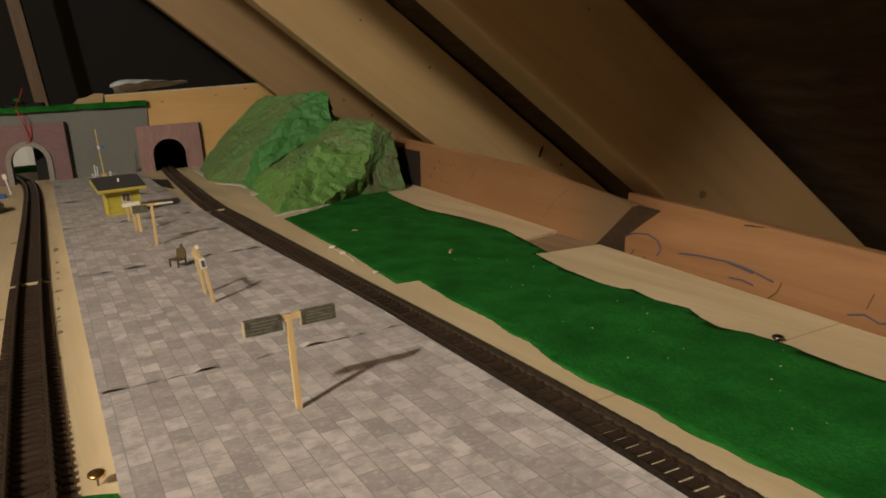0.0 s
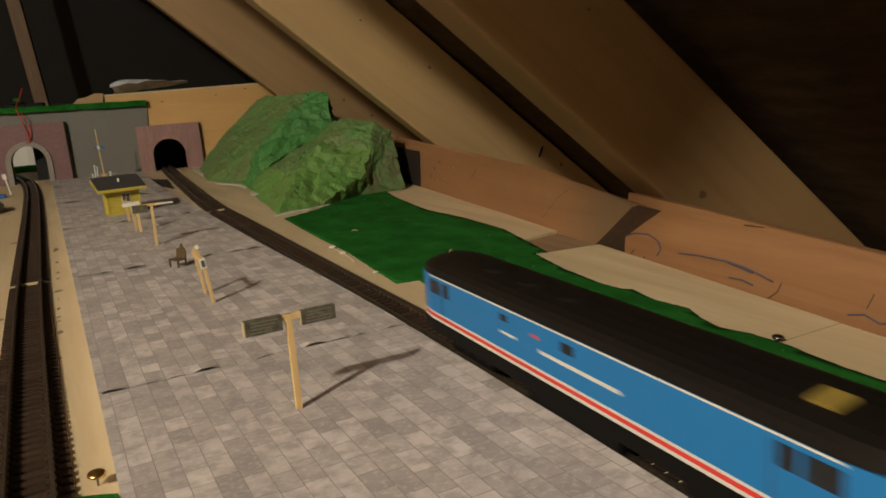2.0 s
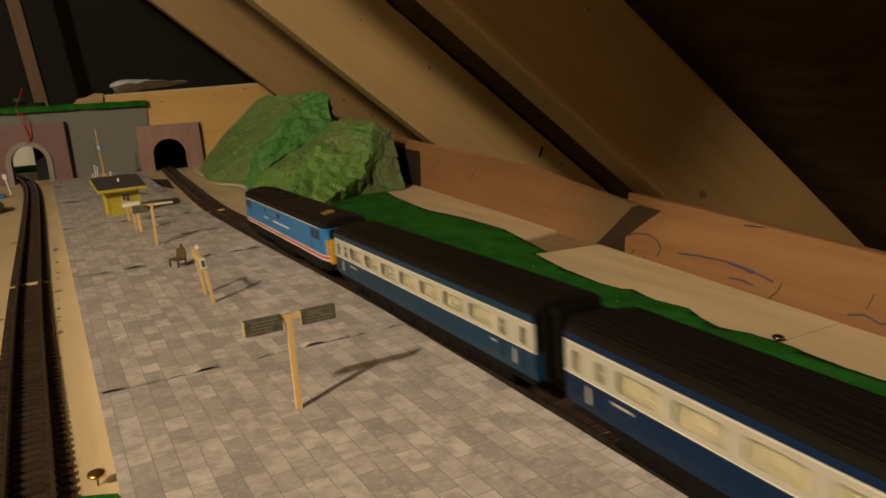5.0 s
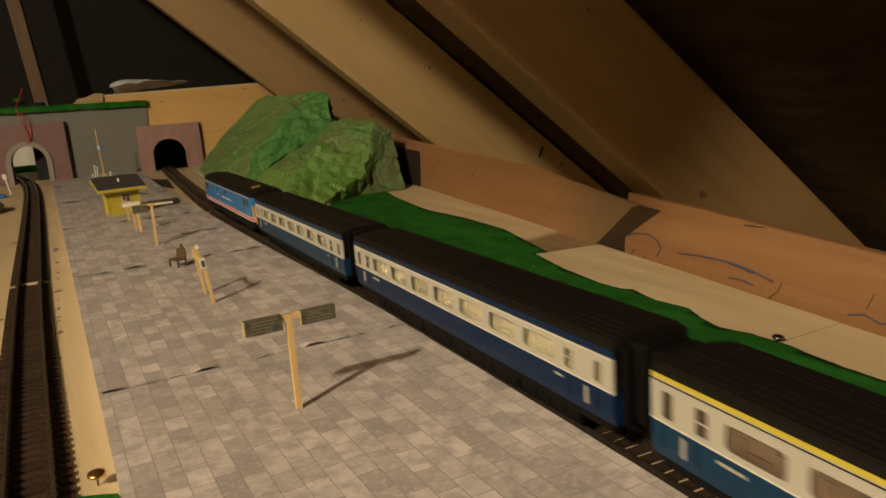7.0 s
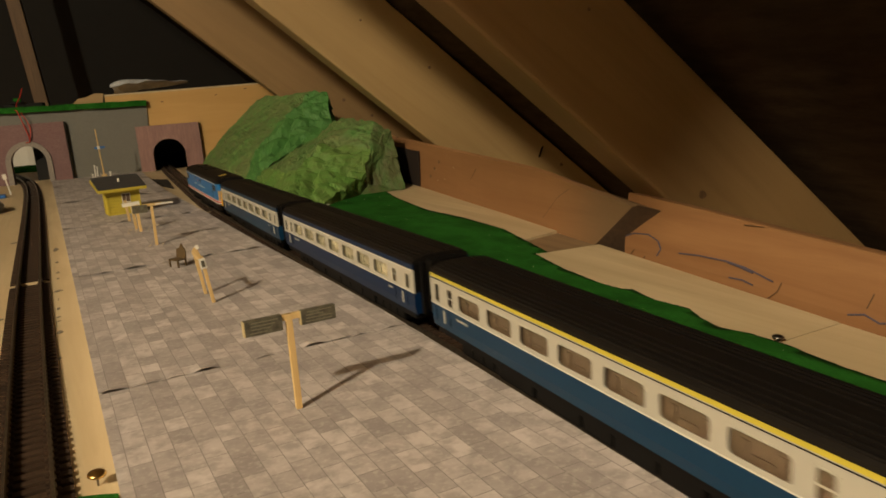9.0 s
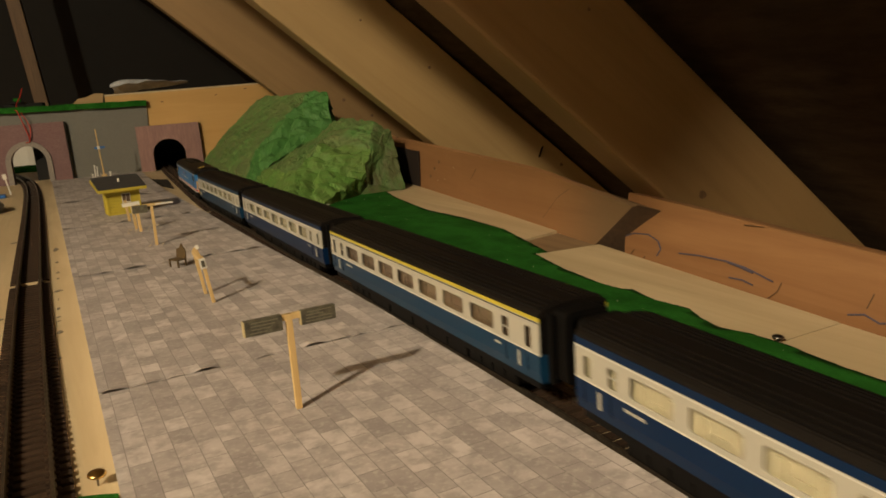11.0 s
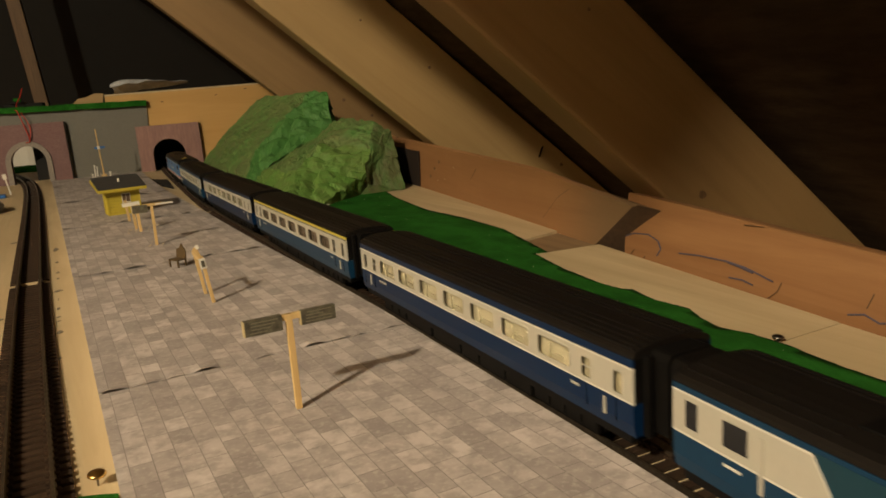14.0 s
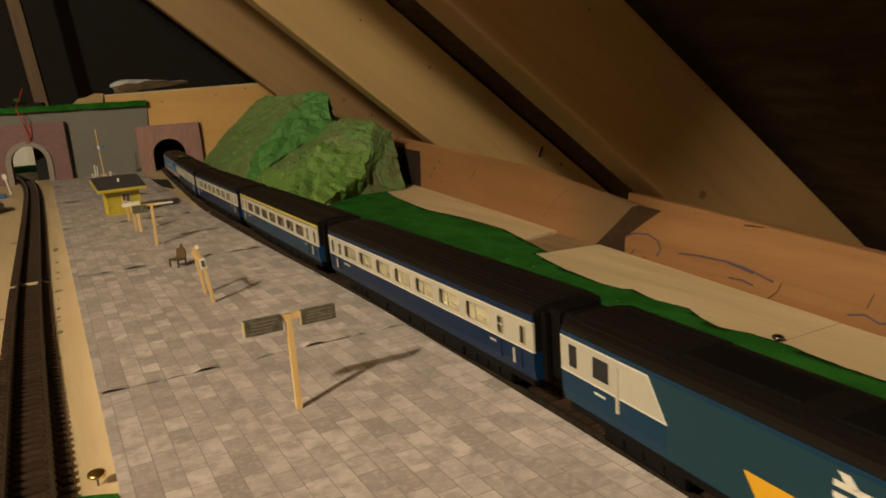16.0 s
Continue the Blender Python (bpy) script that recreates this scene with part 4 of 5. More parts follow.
ob = part("blue_block", boxed(-0.125, -0.075, 1.565, 1.590, 0, 0.006, bevel=0.001), BLUE_PLASTIC)
tagged(ob, "blue plastic piece lying on the baseboard", "plastic piece")
bm = bmesh.new()
bmesh.ops.create_uvsphere(bm, u_segments=16, v_segments=10, radius=1, matrix=Matrix.Translation((-0.098, 1.34, 0.010)) @ Matrix.Diagonal((0.030, 0.05, 0.012, 1)))
ob = part("grey_lump", bm, GREY_STUFF, smooth=True)
tagged(ob, "rounded grey plastic lump on the baseboard", "lump")

# ---- on top of the tunnel wall ----
def wire(points, r, name, label):
    cu = bpy.data.curves.new(name, "CURVE")
    cu.dimensions, cu.bevel_depth, cu.bevel_resolution = "3D", r, 2
    sp = cu.splines.new("NURBS")
    sp.points.add(len(points) - 1)
    for q, p in zip(sp.points, points):
        q.co = (*p, 1)
    sp.use_endpoint_u, sp.order_u = True, 3
    cu.materials.append(RED_WIRE)
    ob = new(name, cu)
    ob.matrix_basis = WALLM
    return tagged(ob, label, "wire", "red wires")


wire([(-0.304, 0.06, 0.205), (-0.306, 0.04, 0.188), (-0.312, 0.02, 0.174), (-0.312, -0.005, 0.1640), (-0.308, -0.0165, 0.152), (-0.299, -0.0205, 0.120), (-0.2935, -0.0215, 0.096), (-0.2940, -0.021, 0.088), (-0.303, -0.020, 0.088)], 0.0012, "red_wire", "red wire hanging over the tunnel portal")
wire([(-0.302, -0.0165, 0.152), (-0.291, -0.0205, 0.130), (-0.288, -0.0210, 0.112), (-0.2925, -0.0220, 0.097)], 0.0010, "red_wire", "second strand of red wire over the portal")
wire([(-0.60, -0.007, 0.1618), (-0.45, -0.007, 0.1618), (-0.36, -0.007, 0.1622), (-0.318, -0.008, 0.1620), (-0.308, -0.0158, 0.156)], 0.0010, "red_wire", "red wire lying on the green strip")
bm = bmesh.new()
box(bm, -0.345, -0.265, 0.045, 0.075, 0.1500, 0.1720, bevel=0.003)
box(bm, -0.330, -0.300, 0.040, 0.060, 0.1715, 0.1760, bevel=0.001)
ob = part("switch_box", bm, UNDER_BLACK)
ob.matrix_basis = WALLM
tagged(ob, "dark switch box lying on the tunnel top", "switch box")
ob = part("green_clip", boxed(-0.322, -0.308, 0.042, 0.052, 0.1762, 0.1840, bevel=0.001), GRASS)
ob.matrix_basis = WALLM
tagged(ob, "small green connector on the switch box", "connector")
bm = panel([(-0.21, 0.1602), (-0.145, 0.1602), (-0.140, 0.182), (-0.158, 0.184), (-0.178, 0.176), (-0.195, 0.174)], [], lambda a, b: Vector((a, 0.055, b)), Vector((0, 0.01, 0)))
ob = part("wood_offcut", bm, RAFTER_WOOD)
ob.matrix_basis = WALLM
tagged(ob, "broken brown wood offcut on the tunnel top", "offcut")
# crumpled plastic sheet on the backboard's edge
bm = bmesh.new()
n, g = 18, []
for i in range(n + 1):
    row = []
    for j in range(9):
        s, q = i / n, j / 8
        u = -0.118 + 0.165 * s
        ridge = 0.032 * math.sin(math.pi * min(1, 0.25 + q)) * (0.35 + 0.65 * math.sin(math.pi * min(1.0, s * 0.9 + 0.1)) ** 0.7) * (1 - 0.75 * s)
        p = Vector((u, -0.005 + 0.075 * q, 0.1785 + ridge + 0.016 * s))
        p += Vector((noise.noise(p * 40), noise.noise(p * 40 + Vector((5, 0, 0))), noise.noise(p * 40 + Vector((0, 5, 0))))) * 0.006 * (1 - s * 0.5)
        p.z = max(p.z, 0.1768)
        row.append(bm.verts.new(p))
    g.append(row)
for i in range(n):
    for j in range(8):
        bm.faces.new((g[i][j], g[i + 1][j], g[i + 1][j + 1], g[i][j + 1]))
ob = part("plastic_sheet", bm, PLASTIC_BAG)
ob.matrix_basis = WALLM
tagged(ob, "crumpled grey plastic sheet lying on the backboard edge", "plastic sheet")
ob = part("ledge", boxed(-0.132, 0.34, 0.0132, 0.085, 0.1660, 0.1758, bevel=0.001), WALL_PLY)
ob.matrix_basis = WALLM
tagged(ob, "plywood ledge behind the backboard", "ledge")


# ---- pins, chips and marks ----
def pin(x, y, tilt, turn, material, label, sink=0.0, wide=0.0042):
    t = thing("drawing_pin", pose(x, y, -sink, tilt, 0, turn), label, "drawing pin", "drawing pins")
    bm = bmesh.new()
    bmesh.ops.create_uvsphere(bm, u_segments=20, v_segments=10, radius=1, matrix=Matrix.Translation((0, 0, 0.0078)) @ Matrix.Diagonal((wide, wide, 0.0014, 1)))
    part("head", bm, material, t, "domed metal head", smooth=True)
    bm = bmesh.new()
    rod(bm, (0, 0, -0.0002), (0, 0, 0.0075), 0.0003, 0.0006, 8)
    part("point", bm, STEEL, t, "steel point")
    return t


pin(-0.0026, 0.2990, 6, 20, BRASS, "brass drawing pin pushed half into the baseboard", 0.0026, 0.0036)
pin(0.3191, 0.2437, 3, 40, STEEL, "dull steel drawing pin at the felt's edge", 0.0052, 0.0031)

rng = random.Random(7)
bm = bmesh.new()
for _ in range(70):
    v = rng.uniform(0.15, 1.0)
    u = rng.uniform(0.20, 0.33)
    p = ROOF @ Vector((u, v, 0))
    if p.x < 0.218:
        continue
    s = rng.uniform(0.00018, 0.0005)
    bmesh.ops.create_icosphere(bm, subdivisions=1, radius=s, matrix=Matrix.Translation((p.x, p.y, 0.0008 + fold(p.x, p.y) + s * 0.3)) @ Matrix.Rotation(rng.uniform(0, 3), 4, "Z") @ Matrix.Diagonal((rng.uniform(0.8, 2), 1, 0.5, 1)))
tagged(part("sawdust_chips", bm, CHIP), "pale sawdust chips scattered over felt and boards", "chips", kind="stuff")


for v, z in ((1.006, 0.0366), (0.970, 0.0312), (0.931, 0.0206), (0.898, 0.0391), (0.962, 0.0163)):
    bm = bmesh.new()
    bmesh.ops.create_icosphere(bm, subdivisions=1, radius=0.0014, matrix=Matrix.Translation(ROOF @ Vector((0.3312 + z * 0.04, v, z))) @ Matrix.Diagonal((0.7, 1.1, 1, 1)))
    tagged(part("paint_fleck", bm, CHIP), "pale fleck stuck on the eaves timber", "fleck", "flecks on the timber")


def twig(x, y, z, length, turn, r, name="wood_splinter", label="thin wood splinter lying on the board", material=CHIP):
    bm = bmesh.new()
    pts = [Vector((math.cos(radians(turn)) * length * s, math.sin(radians(turn)) * length * s, 0.001 * math.sin(s * 5))) for s in (0, 0.35, 0.7, 1)]
    for a, b in zip(pts, pts[1:]):
        rod(bm, a, b, r, r * 0.8, 6)
    ob = part(name, bm, material)
    ob.location = (x, y, z + r)
    return tagged(ob, label, "splinter", "splinters on the layout")


twig(0.2190, 0.585, 0.0, 0.085, 84, 0.0007)
twig(0.2941, 0.5517, 0.0006 + fold(0.312, 0.60), 0.013, 50, 0.0009, label="dry brown stalk lying on the felt", material=MATCH)
twig(0.2700, 0.72, 0.0008 + fold(0.274, 0.72), 0.008, 0, 0.0005)
for x, y, r in ((0.2245, 0.655, 0.0030), (0.2235, 0.625, 0.0026), (0.2170, 0.535, 0.0022)):
    bm = bmesh.new()
    bmesh.ops.create_icosphere(bm, subdivisions=2, radius=r, matrix=Matrix.Translation((x, y, r * 0.5)) @ Matrix.Diagonal((1.2, 1, 0.6, 1)))
    for v in bm.verts:
        v.co += Vector((noise.noise(v.co * 900), noise.noise(v.co * 900 + Vector((3, 0, 0))), 0)) * 0.0006
    tagged(part("plaster_crumb", bm, ROCK_WHITE), "pale plaster crumb beside the track", "crumb", "plaster crumbs")
# dark glue spots beside the left-hand track
GLUE = ((-0.0064, 0.891, 0.028, 0.0030), (-0.0066, 0.811, 0.010, 0.0018), (-0.0070, 0.757, 0.009, 0.0016), (-0.0074, 0.728, 0.007, 0.0013), (-0.0084, 0.674, 0.009, 0.0036), (-0.0090, 0.642, 0.008, 0.0006), (-0.0096, 0.611, 0.008, 0.0016), (-0.0104, 0.584, 0.005, 0.0020), (-0.0100, 0.572, 0.0025, 0.0016), (-0.0104, 0.541, 0.010, 0.0024), (-0.0120, 0.481, 0.007, 0.0015), (-0.0470, 0.608, 0.006, 0.0020), (-0.0470, 0.984, 0.016, 0.0045))
for i, (x, y, long, wide) in enumerate(GLUE):
    bm = slab(rough_outline([(x - wide, y - long * 0.2), (x - wide * 0.2, y - long * 0.5), (x + wide, y - long * 0.1), (x + wide * 0.3, y + long * 0.5)], 0.0025, wide * 0.3, i), 0.0001, 0.0004)
    tagged(part("glue_spot", bm, mat("grey_glue", (0.20, 0.165, 0.125), 0.6) if i == 0 else bpy.data.materials["grey_glue"]), "dark grey glue spot on the baseboard", "glue spot", "glue spots")
# nail in the rafter and pencil marks on the eaves timber
bm = bmesh.new()
rod(bm, (0, 0.004, 0), (-0.0130, -0.004, -0.022), 0.0015, segs=8)
ob = part("nail", bm, UNDER_BLACK)
ob.matrix_basis = ROOF @ Matrix.Translation((0.5195, 1.0, 0.052))
tagged(ob, "dark bent nail sticking out of a rafter", "nail")
for pts in ([(0.452, 0.0075), (0.43, 0.0098), (0.402, 0.0112), (0.385, 0.0106), (0.375, 0.0093), (0.358, 0.0066)], [(0.40, 0.0106), (0.388, 0.0098), (0.376, 0.0084)], [(0.532, 0.0060), (0.512, 0.0130), (0.493, 0.0150), (0.479, 0.0120), (0.474, 0.0066), (0.477, 0.0010)], [(0.300, 0.0008), (0.290, 0.0034), (0.280, 0.0012), (0.270, 0.0040)], [(0.396, 0.0012), (0.384, 0.0022), (0.374, 0.0010)]):
    bm = bmesh.new()
    for (a0, b0), (a1, b1) in zip(pts, pts[1:]):
        u0, u1 = 0.341 + b0 * 0.26, 0.341 + b1 * 0.26
        rod(bm, (u0 - 0.0003, a0, b0), (u1 - 0.0003, a1, b1), 0.0006, segs=6)
    ob = part("pencil_mark", bm, PEN)
    ob.matrix_basis = ROOF
    tagged(ob, "blue pencil mark scribbled on the timber", "pencil mark", "pencil marks")


# ---- the train ----
CL = 0.2574          # coach body length
HALF = 0.0178
RISE = 0.0042         # of the roofs above their edges


def ring_at(y, pts):
    return [(x, y, z) for x, z in pts]


ROOF_PROFILE = [(HALF - 0.0002, 0.0482)] + [((HALF - 0.0004) * math.cos(w), 0.0488 + RISE * math.sin(w) ** 0.85) for w in [radians(a) for a in (8, 22, 38, 55, 72, 90, 108, 125, 142, 158, 172)]] + [(-HALF + 0.0002, 0.0482)]
LOWER_PROFILE = [(0.0168, 0.0200), (0.0176, 0.0245), (HALF, 0.0322), (-HALF, 0.0322), (-0.0176, 0.0245), (-0.0168, 0.0200)]


def side(sign):
    return lambda a, b: Vector((sign * HALF, a, b))


def bogie(parent, y):
    b = part("bogie", boxed(-0.0125, 0.0125, y - 0.020, y + 0.020, 0.0105, 0.0150, bevel=0.0006), UNDER_BLACK, parent, "black bogie")
    for s in (-1, 1):
        part("side_frame", boxed(s * 0.0128 - 0.0012, s * 0.0128 + 0.0012, y - 0.021, y + 0.021, 0.0100, 0.0175, bevel=0.0006), UNDER_BLACK, b)
        for q in (-0.0135, 0.0135):
            bm = bmesh.new()
            rod(bm, (s * 0.0072, y + q, 0.0140), (s * 0.0098, y + q, 0.0138), 0.0073, segs=18)
            part("wheel", bm, WHEEL, b, "dark metal wheel")
    for i in range(3):
        part("spring", boxed(-0.0146, -0.0140, y - 0.012 + i * 0.0105, y - 0.009 + i * 0.0105, 0.0115, 0.0160), UNDER_BLACK, b)
    return b


def coach(label, lower, top_mat, seats, first_class, length=CL, band_top=0.0466, group="coaches of the train"):
    """A model coach; its own y runs forward, its origin lies under its middle."""
    t = thing("coach", Matrix.Identity(4), label, "railway coach", group)
    h, grow = length / 2, length / CL
    part("lower_body", loft([ring_at(-h, LOWER_PROFILE), ring_at(h, LOWER_PROFILE)]), lower, t)
    windows = []
    for i in range(7):
        y1 = h - (0.0315 + i * 0.02815) * grow
        windows.append((y1 - 0.0222 * grow, y1, 0.0341, min(0.0432, band_top - 0.0024)))
    y_end = windows[-1][0]
    small = [(h - 0.0255, h - 0.0195, 0.0338, band_top - 0.0030), (h - 0.0105, h - 0.0050, 0.0336, band_top - 0.0028), (y_end - 0.0125, y_end - 0.0062, 0.0338, band_top - 0.0030), (-h + 0.0050, -h + 0.0105, 0.0336, band_top - 0.0028)]
    for s in (-1, 1):
        holes = [round_rect(a, b, c, d, 0.0019) for a, b, c, d in windows] + [round_rect(a, b, c, d, 0.0009) for a, b, c, d in small]
        bm = panel(rect(-h, h, 0.0325, band_top), holes, side(s), Vector((-s * 0.0009, 0, 0)))
        part("window_band", bm, COACH_WHITE, t, "off-white window band")
        part("cantrail", boxed(min(s * HALF, s * (HALF - 0.0009)), max(s * HALF, s * (HALF - 0.0009)), -h, h, band_top + 0.0001, 0.0483), top_mat, t, "stripe above the windows")
        part("trim_line", boxed(min(s * (HALF + 0.0002), s * HALF), max(s * (HALF + 0.0002), s * HALF), -h, h, band_top - 0.0007, band_top - 0.0003), STRIPE_WHITE if not first_class else UNDER_BLACK, t, "thin trim line")
        part("waist_line", boxed(min(s * (HALF + 0.0002), s * (HALF - 0.001)), max(s * (HALF + 0.0002), s * (HALF - 0.001)), -h, h, 0.03225, 0.03275), STRIPE_WHITE, t, "thin white waist line")
        for a, b, c, d in windows + small:
            x = s * (HALF - 0.0012)
            w = part("window", panel(round_rect(a, b, c, d, min(0.0018, (b - a) * 0.2)), [round_rect(a + 0.0005, b - 0.0005, c + 0.0005, d - 0.0005, min(0.0015, (b - a) * 0.17))], side(s), Vector((s * 0.00015, 0, 0))), COACH_WHITE, t)
            pane = part("pane", boxed(min(x, x + 0.0003), max(x, x + 0.0003), a - 0.0003, b + 0.0003, c - 0.0003, d + 0.0003), PANE, w, "glazed pane")
            pane.visible_shadow = False
        for a, b, c, d in small[0::2]:
            part("window_bar", boxed(min(s * HALF, s * (HALF + 0.0002)), max(s * HALF, s * (HALF + 0.0002)), a, b, 0.0383, 0.0389), COACH_WHITE, t)
        for y in (h - 0.0150, -h + 0.0150):
            part("handrail", boxed(min(s * (HALF + 0.0005), s * (HALF - 0.001)), max(s * (HALF + 0.0005), s * (HALF - 0.001)), y - 0.0006, y + 0.0006, 0.0240, 0.0305), COACH_WHITE, t, "pale door handrail")
            for q in (-0.0060, 0.0105 if y < 0 else 0.0095):
                part("door_line", boxed(min(s * (HALF + 0.0001), s * (HALF - 0.001)), max(s * (HALF + 0.0001), s * (HALF - 0.001)), y + q - 0.00008, y + q + 0.00008, 0.0235, 0.0320), UNDER_BLACK, t)
        for i in range(3):
            y = h - 0.0290 - i * 0.0038
            part("lettering_bar", boxed(min(s * (HALF + 0.0001), s * (HALF - 0.001)), max(s * (HALF + 0.0001), s * (HALF - 0.001)), y - 0.0030, y, 0.0288, 0.0299), COACH_WHITE, t, "pale bar of lettering")
        part("number_bar", boxed(min(s * (HALF + 0.0001), s * (HALF - 0.001)), max(s * (HALF + 0.0001), s * (HALF - 0.001)), -h + 0.0300, -h + 0.0350, 0.0290, 0.0300), COACH_WHITE, t, "pale number bar")
    # ends
    for y0, y1 in ((h - 0.0010, h), (-h, -h + 0.0010)):
        part("end_wall", boxed(-HALF + 0.001, HALF - 0.001, y0, y1, 0.0323, 0.0483), UNDER_BLACK, t)
    # roof with ribs towards the ends
    part("roof", loft([ring_at(-h, ROOF_PROFILE), ring_at(h, ROOF_PROFILE)]), COACH_ROOF, t, "dark ribbed roof", smooth=False)
    for a in (28, 40, 52, 64, 76, 104, 116, 128, 140, 152):
        w = radians(a)
        x, z = (HALF - 0.0004) * math.cos(w), 0.0488 + RISE * math.sin(w) ** 0.85
        part("roof_rib", boxed(x - 0.0005, x + 0.0005, -h + 0.002, h - 0.002, z - 0.0004, z + 0.0005), COACH_ROOF, t)
    # interior
    floor_ = part("interior", boxed(-0.0160, 0.0160, -h + 0.002, h - 0.002, 0.0323, 0.0330), seats, t, "moulded seats inside")
    for s in (-1, 1):
        part("partition", boxed(min(s * 0.0146, s * 0.0152), max(s * 0.0146, s * 0.0152), -h + 0.003, h - 0.003, 0.0330, 0.0480), seats, floor_)
    for i in range(7):
        y = windows[i][0]
        for s in (-1, 1):
            for q, hh in ((0.0045, 0.0085), (0.0178, 0.0085)):
                bm = bmesh.new()
                prof = round_rect(s * 0.0154 - 0.0003, s * 0.0154 + 0.0003, 0.0330, 0.0325 + hh * 0.85, 0.0004)
                loft([[(x, y + q - 0.0012, z) for x, z in prof], [(x, y + q + 0.0012, z) for x, z in prof]], bm)
                part("seat", bm, seats, floor_)
            part("table", boxed(s * 0.0154 - 0.0004, s * 0.0154 + 0.0004, y + 0.0080, y + 0.0145, 0.0355, 0.0361), seats, floor_)
    # gangways and buffers
    for s in (-1, 1):
        bm = panel(round_rect(-0.0105, 0.0105, 0.0200, 0.0508, 0.003), [round_rect(-0.007, 0.007, 0.023, 0.0478, 0.002)], lambda a, b: Vector((a, s * (h + 0.0002), b)), Vector((0, s * 0.0085, 0)))
        part("gangway", bm, UNDER_BLACK, t, "black corridor connection")
        part("inner_door", boxed(-0.0068, 0.0068, s * (h + 0.001) - 0.0005, s * (h + 0.001) + 0.0005, 0.022, 0.0484), UNDER_BLACK, t)
        part("coupling", boxed(-0.0015, 0.0015, min(s * h, s * (h + 0.011)), max(s * h, s * (h + 0.011)), 0.0125, 0.0150), UNDER_BLACK, t)
        for x in (-0.0125, 0.0125):
            part("end_post", boxed(x - 0.0010, x + 0.0010, min(s * h, s * (h + 0.003)), max(s * h, s * (h + 0.003)), 0.0200, 0.0494), UNDER_BLACK, t)
    # underframe
    part("solebar", boxed(-0.0160, 0.0160, -h + 0.003, h - 0.003, 0.0165, 0.0199), UNDER_BLACK, t, "black underframe")
    rng = random.Random(4)
    y = -0.060
    while y < 0.055:
        w = rng.uniform(0.016, 0.032)
        part("equipment_box", boxed(-0.0148, 0.0148, y, y + w, 0.0100, 0.0164, bevel=0.0006), UNDER_BLACK, t)
        y += w + rng.uniform(0.001, 0.003)
    for y in (-h + 0.046, h - 0.046):
        bogie(t, y)
    return t


def mark(parent, s, y0, y1, z0, z1, material, name, label="", proud=0.0002, half=HALF, slant=0.0):
    pts = [(y0, z0), (y1, z0), (y1 + slant, z1), (y0 + slant, z1)]
    bm = panel(pts, [], lambda a, b: Vector((s * (half + proud), a, b)), Vector((-s * 0.0006, 0, 0)))
    return part(name, bm, material, parent, label)


LL = 0.262           # locomotive length


